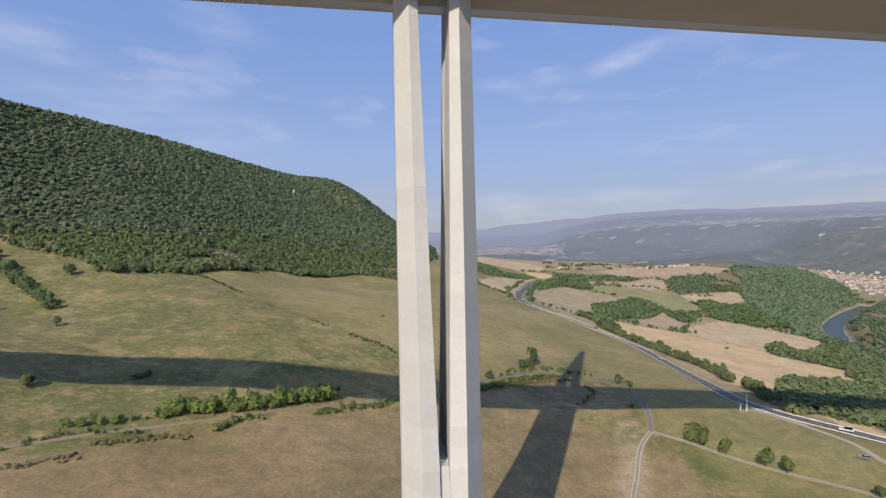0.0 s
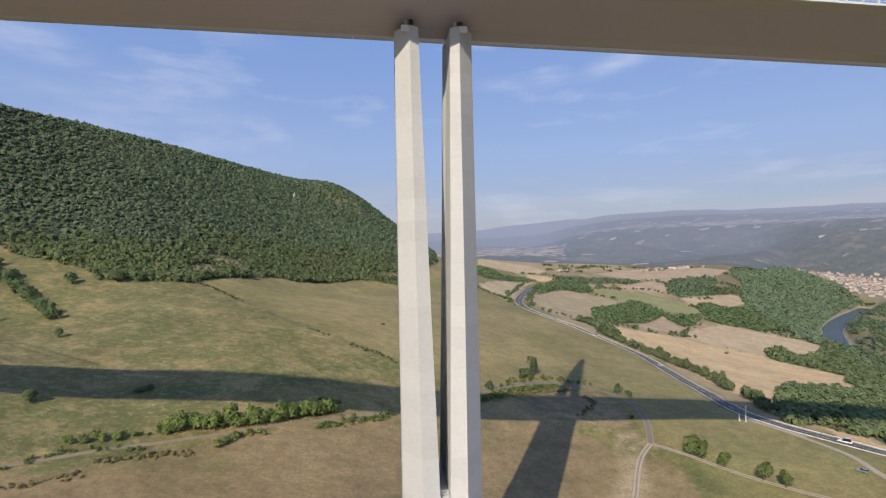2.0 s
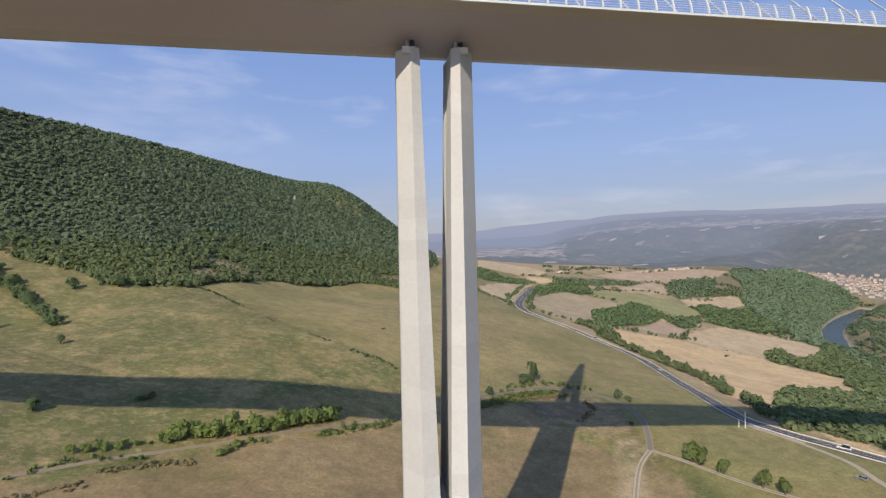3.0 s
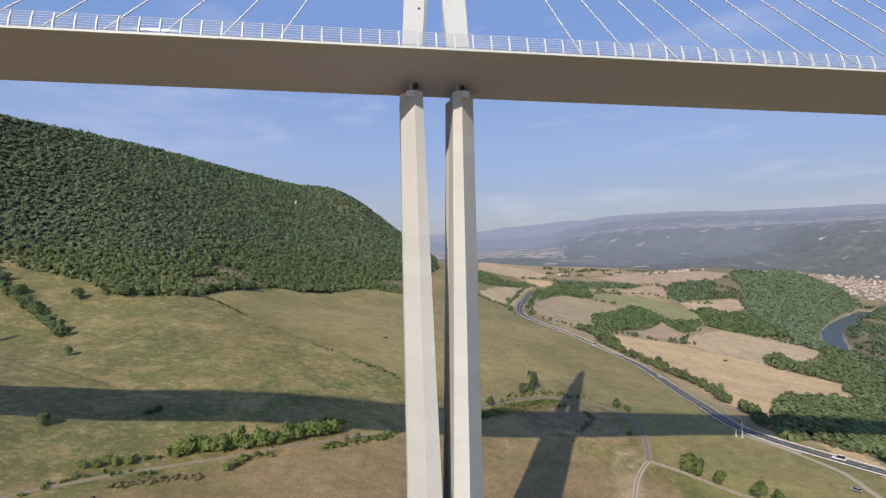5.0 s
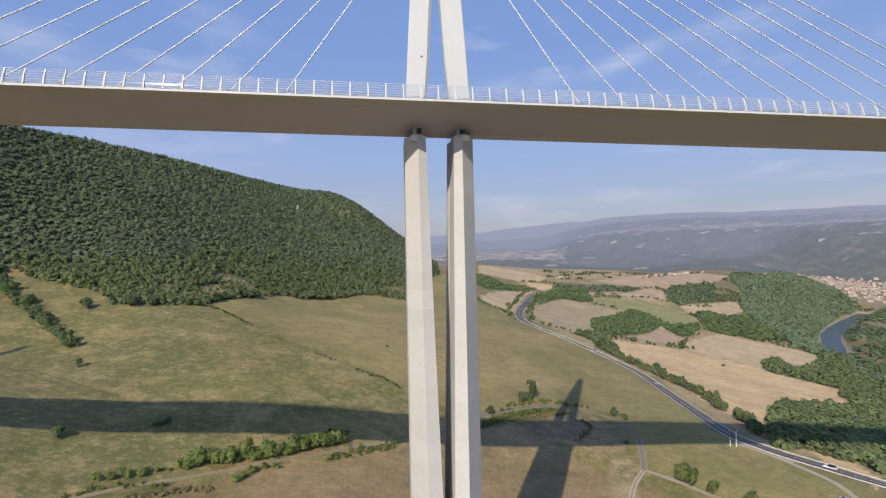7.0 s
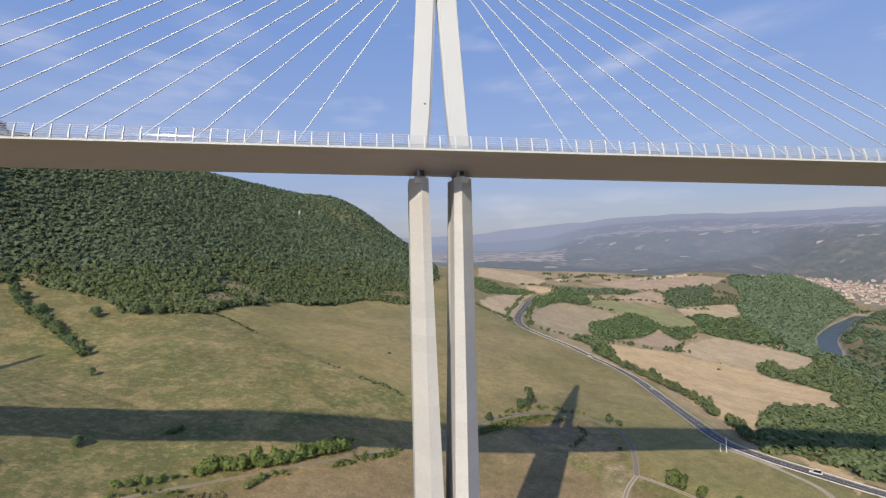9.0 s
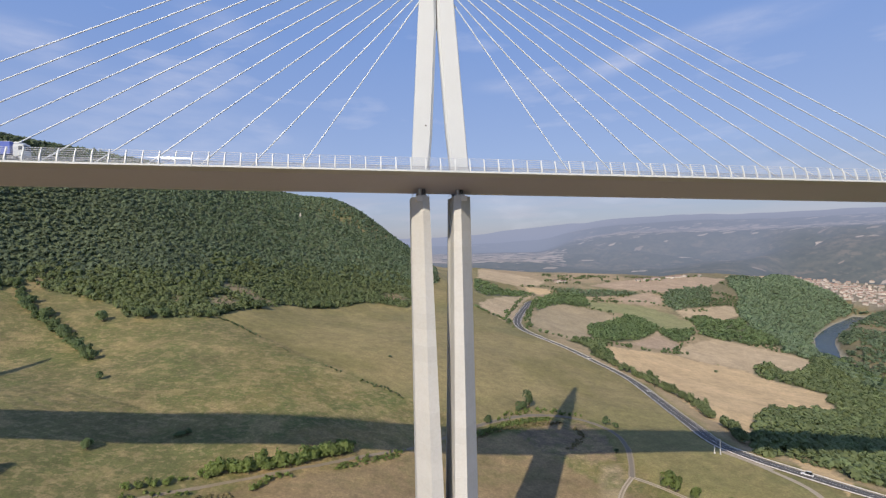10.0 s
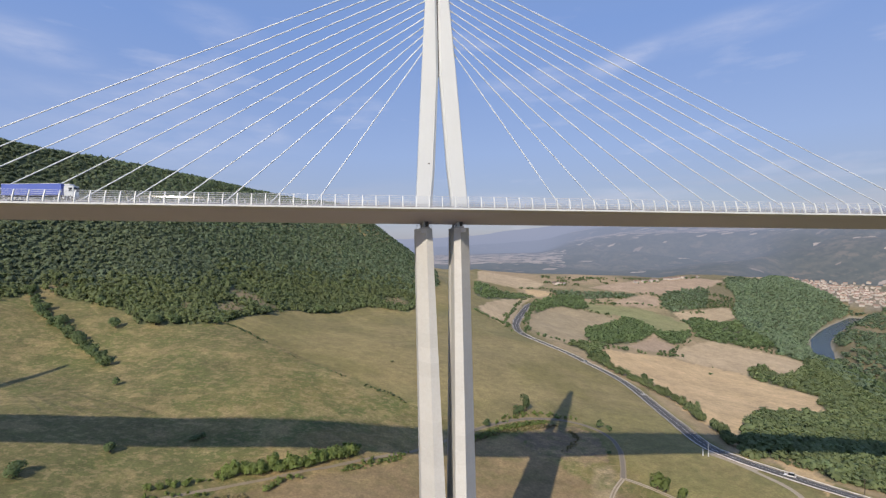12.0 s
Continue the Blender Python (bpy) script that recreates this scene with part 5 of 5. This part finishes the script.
# pylon: two legs meeting in a mast, with the stays in one plane
pylon = tagged(new("bridge_pylon"), "tall white steel pylon on two splayed legs with stays", "pylon", "viaduct pylons")
pylon.location = (-0.15, 0, 0)


def leg_ring(side, z):
    outer = np.interp(z, (4.6, 43.3, 63.8, 92), (7.5, 4.92, 3.42, 1.3))
    inner = np.interp(z, (4.6, 16, 43.0, 92), (2.95, 1.82, 0.16, 0.12))
    deep = np.interp(z, (4.6, 43, 92), (2.0, 1.75, 1.1))
    c = min(0.22, (outer - inner) / 6)
    ring = [(inner, -deep + 3 * c), (inner + 3 * c, -deep), (outer - c, -deep), (outer, -deep + c), (outer, deep - c), (outer - c, deep), (inner + 3 * c, deep), (inner, deep - 3 * c)]
    return [(side * x, y, z) for x, y in ring][::side]


for side in (-1, 1):
    bm = bmesh.new()
    loft(bm, [leg_ring(side, z) for z in (4.7, 16, 30, 43.0, 54, 63.8, 78, 92)])
    part("leg", bm, WHITE_STEEL, pylon)
    bm = bmesh.new()
    box(bm, min(side * 2.7, side * 7.8), max(side * 2.7, side * 7.8), -2.3, 2.3, 4.62, 4.95, 0.05)
    part("foot_plate", bm, WHITE_STEEL, pylon)
bm = bmesh.new()
box(bm, -0.2, 0.2, -0.9, 0.9, 43.2, 91.5)
part("mast_web", bm, DARK_STEEL, pylon, "dark recessed web between the legs")
bm = bmesh.new()
box(bm, -3.7, -3.25, -2.06, -1.9, 17.7, 18.0)
part("hatch", bm, DARK_STEEL, pylon, "small dark hatch")
for side in (-1, 1):
    for k in range(11):
        x = side * (36.4 + 12.51 * k)
        za, zd = 50.0 + 2.42 * k, 4.9 + GRADE * x
        xm = side * (np.interp(za, (43.3, 63.8, 92), (4.92, 3.42, 1.3)) - 0.1)
        a, b = Vector((x, 0, zd)), Vector((xm, 0, za))
        d = (b - a).normalized()
        bm = bmesh.new()
        tube(bm, a, b, 0.16, 0.16, 14)
        stay = part("stay", bm, STAY_WHITE, pylon, "slim white stay cable")
        bm = bmesh.new()
        tube(bm, a, a + d * 2.2, 0.22, 0.2, 10)
        tube(bm, a + d * 2.2, a + d * 4.6, 0.17, 0.15, 10)
        part("anchor_tube", bm, WHITE_STEEL, stay, "thicker white anchor tube")
        bm = bmesh.new()
        tube(bm, b - d * 1.6, b, 0.2, 0.24, 10)
        part("upper_socket", bm, WHITE_STEEL, stay)
for n in (-2, -1, 1, 2):
    for thing in (pier, pylon):
        copy_thing(thing, pose(342 * n + thing.location.x, 0, 342 * n * GRADE))


# ---- lorry on the deck ----
BLUE = material("blue_tarpaulin", (0.085, 0.14, 0.48), 0.5, grain=((0.8, 0.3, (0.065, 0.11, 0.40)), (5, 0.15, (0.12, 0.18, 0.52))), bump=((1.2, 0.02),))
RUBBER = material("tyre_rubber", (0.03, 0.03, 0.03), 0.9, grain=((6, 0.3, (0.05, 0.05, 0.05)),))
GLASS_DARK = material("cab_glass", (0.02, 0.025, 0.03), 0.08)


def lorry(x, y, label):
    z = 4.88 + GRADE * x
    top = tagged(new("lorry"), label, "lorry")
    top.location = (x, y, z)
    def add(name, boxes, mat, label="", parent=None):
        bm = bmesh.new()
        for b in boxes:
            box(bm, *b)
        return part(name, bm, mat, parent or top, label)
    add("trailer", [(0, 13.6, -1.25, 1.25, 1.25, 4.0, 0.04)], BLUE, "blue tarpaulin trailer body")
    add("trailer_roof", [(-0.02, 13.62, -1.27, 1.27, 4.0, 4.1, 0.02)], WHITE_STEEL, "white roof edge")
    add("chassis", [(0.2, 15.8, -0.5, 0.5, 0.85, 1.22), (0.3, 5.0, -1.2, 1.2, 0.7, 0.95)], DARK_STEEL)
    add("cab", [(14.1, 16.4, -1.22, 1.22, 0.7, 3.5, 0.18), (14.1, 15.6, -1.1, 1.1, 3.45, 3.95, 0.2)], WHITE_STEEL, "white tractor cab")
    add("windscreen", [(16.38, 16.43, -1.05, 1.05, 2.0, 3.1)], GLASS_DARK, "dark windscreen")
    add("side_window", [(15.3, 16.1, -1.25, -1.21, 2.1, 3.0)], GLASS_DARK, "dark side window")
    for wx in (1.6, 2.9, 4.2, 14.0, 15.6):
        for wy in (-1.05, 1.05):
            bm = bmesh.new()
            tube(bm, (wx, wy - 0.17, 0.52), (wx, wy + 0.17, 0.52), 0.52, 0.52, 16)
            w = part("wheel", bm, RUBBER, top)
            bm = bmesh.new()
            tube(bm, (wx, wy - 0.19, 0.52), (wx, wy + 0.19, 0.52), 0.28, 0.28, 12)
            part("rim", bm, WHITE_STEEL, w)
    return top


lorry(-109.0, -9.2, "blue tarpaulin lorry with white cab on the deck")


# ---- houses ----
def gable(wall_mesh, roof_mesh, x, y, turn, scale, label, group):
    top = tagged(new("house"), label, "house", group)
    top.matrix_basis = Matrix.LocRotScale((x, y, ground_at(x, y) - 0.8), Euler((0, 0, turn)), scale)
    part("wall", wall_mesh, RENDER_WALL, top)
    part("roof", roof_mesh, ROOF_TILE, top, "clay tile roof")
    return top


def gable_meshes():
    bm = bmesh.new()
    ring = [(-5, -4), (5, -4), (5, 4), (-5, 4)]
    lo, hi = [bm.verts.new((*p, 0)) for p in ring], [bm.verts.new((*p, 6)) for p in ring]
    a, b = bm.verts.new((-5, 0, 8.2)), bm.verts.new((5, 0, 8.2))
    for i in range(4):
        j = (i + 1) % 4
        if i % 2 == 0:
            bm.faces.new((lo[i], lo[j], hi[j], hi[i]))
    bm.faces.new((lo[1], lo[2], hi[2], b, hi[1]))
    bm.faces.new((lo[3], lo[0], hi[0], a, hi[3]))
    bmesh.ops.recalc_face_normals(bm, faces=bm.faces)
    wall = bpy.data.meshes.new("house_wall")
    bm.to_mesh(wall)
    bm.free()
    wall.materials.append(RENDER_WALL)
    bm = bmesh.new()
    for s in (-1, 1):
        loft(bm, [[(x, s * 4.5, 5.75), (x, 0, 8.25), (x, 0, 8.5), (x, s * 4.5, 6.0)] for x in (-5.4, 5.4)])
    bmesh.ops.recalc_face_normals(bm, faces=bm.faces)
    roof = bpy.data.meshes.new("house_roof")
    bm.to_mesh(roof)
    bm.free()
    roof.materials.append(ROOF_TILE)
    return wall, roof


WALL_MESH, ROOF_MESH = gable_meshes()
rng = random.Random(5)
TOWN = [(1500, 1500), (1591, 1691), (1700, 1680), (1855, 1548), (1760, 1400), (1560, 1270), (1484, 1225), (1470, 1300), (1456, 1345)]
spots = scatter(1430, 1900, 1210, 1720, 25, 77, lambda x, y: inside(x, y, TOWN))
for x, y in np.random.default_rng(9).permutation(spots)[:295]:
    s = rng.uniform(0.75, 1.25)
    gable(WALL_MESH, ROOF_MESH, float(x), float(y), rng.choice((0.5, 0.62, 2.1, 0.4)), (s * rng.uniform(1, 1.6), s, rng.uniform(0.9, 1.3)), "small pale house with a clay tile roof in the town", "town houses")
for k, (x, y, s) in enumerate(((707, 1246, 1.1), (740, 1262, 1.3), (766, 1272, 1.0), (790, 1292, 1.4), (860, 1338, 1.5), (880, 1345, 1.8), (905, 1362, 1.4), (940, 1382, 1.2), (1015, 1420, 1.2), (430, 1155, 1.6), (445, 1150, 1.1))):
    gable(WALL_MESH, ROOF_MESH, x, y, 0.3 + 0.5 * k, (1.5 * s, s, 1), "white farm building on the far hilltop", "hilltop farm")

# pale rock outcrop on the hillside
bm = bmesh.new()
bmesh.ops.create_icosphere(bm, subdivisions=3, radius=1)
for v in bm.verts:
    v.co *= 1 + 0.6 * noise.noise(v.co * 2.1) + 0.3 * noise.cell(v.co * 3.1)
    v.co = Vector((v.co.x * 1.4, v.co.y * 1.4, v.co.z * 3.4))
me = bpy.data.meshes.new("rock_outcrop")
bm.to_mesh(me)
bm.free()
me.materials.append(ROCK)
rock = new("rock_outcrop", me)
rock.location = (-167, 747, ground_at(-167, 747) + 4)
tagged(rock, "pale limestone crag among the forest trees", "rock")


# ---- vehicles, poles and the underpass by the road ----
CAR_PAINT = {"white": material("white_car_paint", (0.8, 0.8, 0.8), 0.25, grain=((1.5, 0.15, (0.7, 0.7, 0.7)),)),
             "silver": material("silver_car_paint", (0.35, 0.37, 0.40), 0.3, metal=0.5, grain=((1.5, 0.2, (0.28, 0.3, 0.33)),))}


def car(x, y, heading, paint, label, long=4.3, tall=1.5):
    """A small car, nose along +x before it is turned."""
    top = tagged(new("car"), label, "car", "cars by the road")
    top.matrix_basis = pose(x, y, ground_at(x, y) + 0.3, 0, 0, heading)
    h = long / 2
    bm = bmesh.new()
    low = [(-h, 0.35), (-h, 0.85), (-h * 0.9, 0.95), (h * 0.45, 0.92), (h * 0.95, 0.75), (h, 0.5), (h, 0.3)]
    loft(bm, [[(px, s * w, pz) for px, pz in low] for s, w in ((-1, 0.82), (-1, 0.86), (1, 0.86), (1, 0.82))])
    body = part("body", bm, CAR_PAINT[paint], top)
    bm = bmesh.new()
    loft(bm, [[(-h * 0.88, -0.78, 0.93), (h * 0.42, -0.78, 0.93), (h * 0.42, 0.78, 0.93), (-h * 0.88, 0.78, 0.93)],
              [(-h * 0.7, -0.62, tall - 0.06), (h * 0.05, -0.62, tall - 0.06), (h * 0.05, 0.62, tall - 0.06), (-h * 0.7, 0.62, tall - 0.06)]])
    part("windows", bm, GLASS_DARK, top, "dark car windows")
    bm = bmesh.new()
    box(bm, -h * 0.72, h * 0.07, -0.64, 0.64, tall - 0.06, tall, 0.02)
    part("roof", bm, CAR_PAINT[paint], top)
    for wx in (-h * 0.6, h * 0.6):
        for wy in (-0.78, 0.78):
            bm = bmesh.new()
            tube(bm, (wx, wy - 0.1, 0.32), (wx, wy + 0.1, 0.32), 0.32, 0.32, 14)
            w = part("wheel", bm, RUBBER, top)
            bm = bmesh.new()
            tube(bm, (wx, wy - 0.12, 0.32), (wx, wy + 0.12, 0.32), 0.18, 0.18, 10)
            part("rim", bm, WHITE_STEEL, w)
    return top


car(189.5, 88.5, 125, "silver", "silver car standing on the dirt track")
car(211.5, 285, 90, "white", "white car on the hillside road")
car(194.5, 377, 118, "white", "white van on the hillside road", 5.4, 2.3)
car(212.5, 119.5, 130, "white", "white van on the road below the viaduct", 5.8, 2.4)


def utility_pole(x, y, h, label):
    z = ground_at(x, y)
    top = tagged(new("utility_pole"), label, "utility pole", "utility poles")
    top.location = (x, y, z - 0.3)
    bm = bmesh.new()
    tube(bm, (0, 0, 0), (0, 0, h), 0.17, 0.11, 8)
    part("pole", bm, BARK, top)
    bm = bmesh.new()
    box(bm, -0.9, 0.9, -0.06, 0.06, h - 0.6, h - 0.45)
    part("crossarm", bm, BARK, top)
    for k in (-0.8, 0.0, 0.8):
        bm = bmesh.new()
        tube(bm, (k, 0, h - 0.45), (k, 0, h - 0.2), 0.06, 0.05, 6)
        part("insulator", bm, WHITE_STEEL, top)


utility_pole(227, 303, 9, "grey wooden utility pole by the roadside hedge")
utility_pole(241, 101, 9, "grey wooden utility pole below the road")
utility_pole(262, 205, 8, "grey wooden utility pole beside the wood")

# pale posts and a stony lay-by where the farm track meets the road
def roadside_post(x, y, h, label):
    top = tagged(new("roadside_post"), label, "post", "roadside posts")
    top.location = (x, y, ground_at(x, y) - 0.3)
    bm = bmesh.new()
    box(bm, -0.24, 0.24, -0.24, 0.24, 0, h, 0.04)
    part("shaft", bm, CORBEL, top)
    bm = bmesh.new()
    box(bm, -0.34, 0.34, -0.34, 0.34, h, h + 0.18, 0.04)
    part("cap", bm, CORBEL, top)
    bm = bmesh.new()
    box(bm, -0.45, 0.45, -0.45, 0.45, 0.1, 0.55, 0.05)
    part("footing", bm, CONCRETE, top)


roadside_post(177.5, 147.5, 4.2, "short pale concrete post beside the road")
roadside_post(180.5, 146.5, 9.0, "tall pale concrete pole beside the road")
layby = new("track", draped("track", smooth_line([(186, 153), (189, 147), (193, 138), (197, 126)], 2.0), (-2.6, 2.2), 0.16, GRAVEL, 0.7))
tagged(layby, "pale stony lay-by between the road and the track", "track", "farm tracks", "structure")
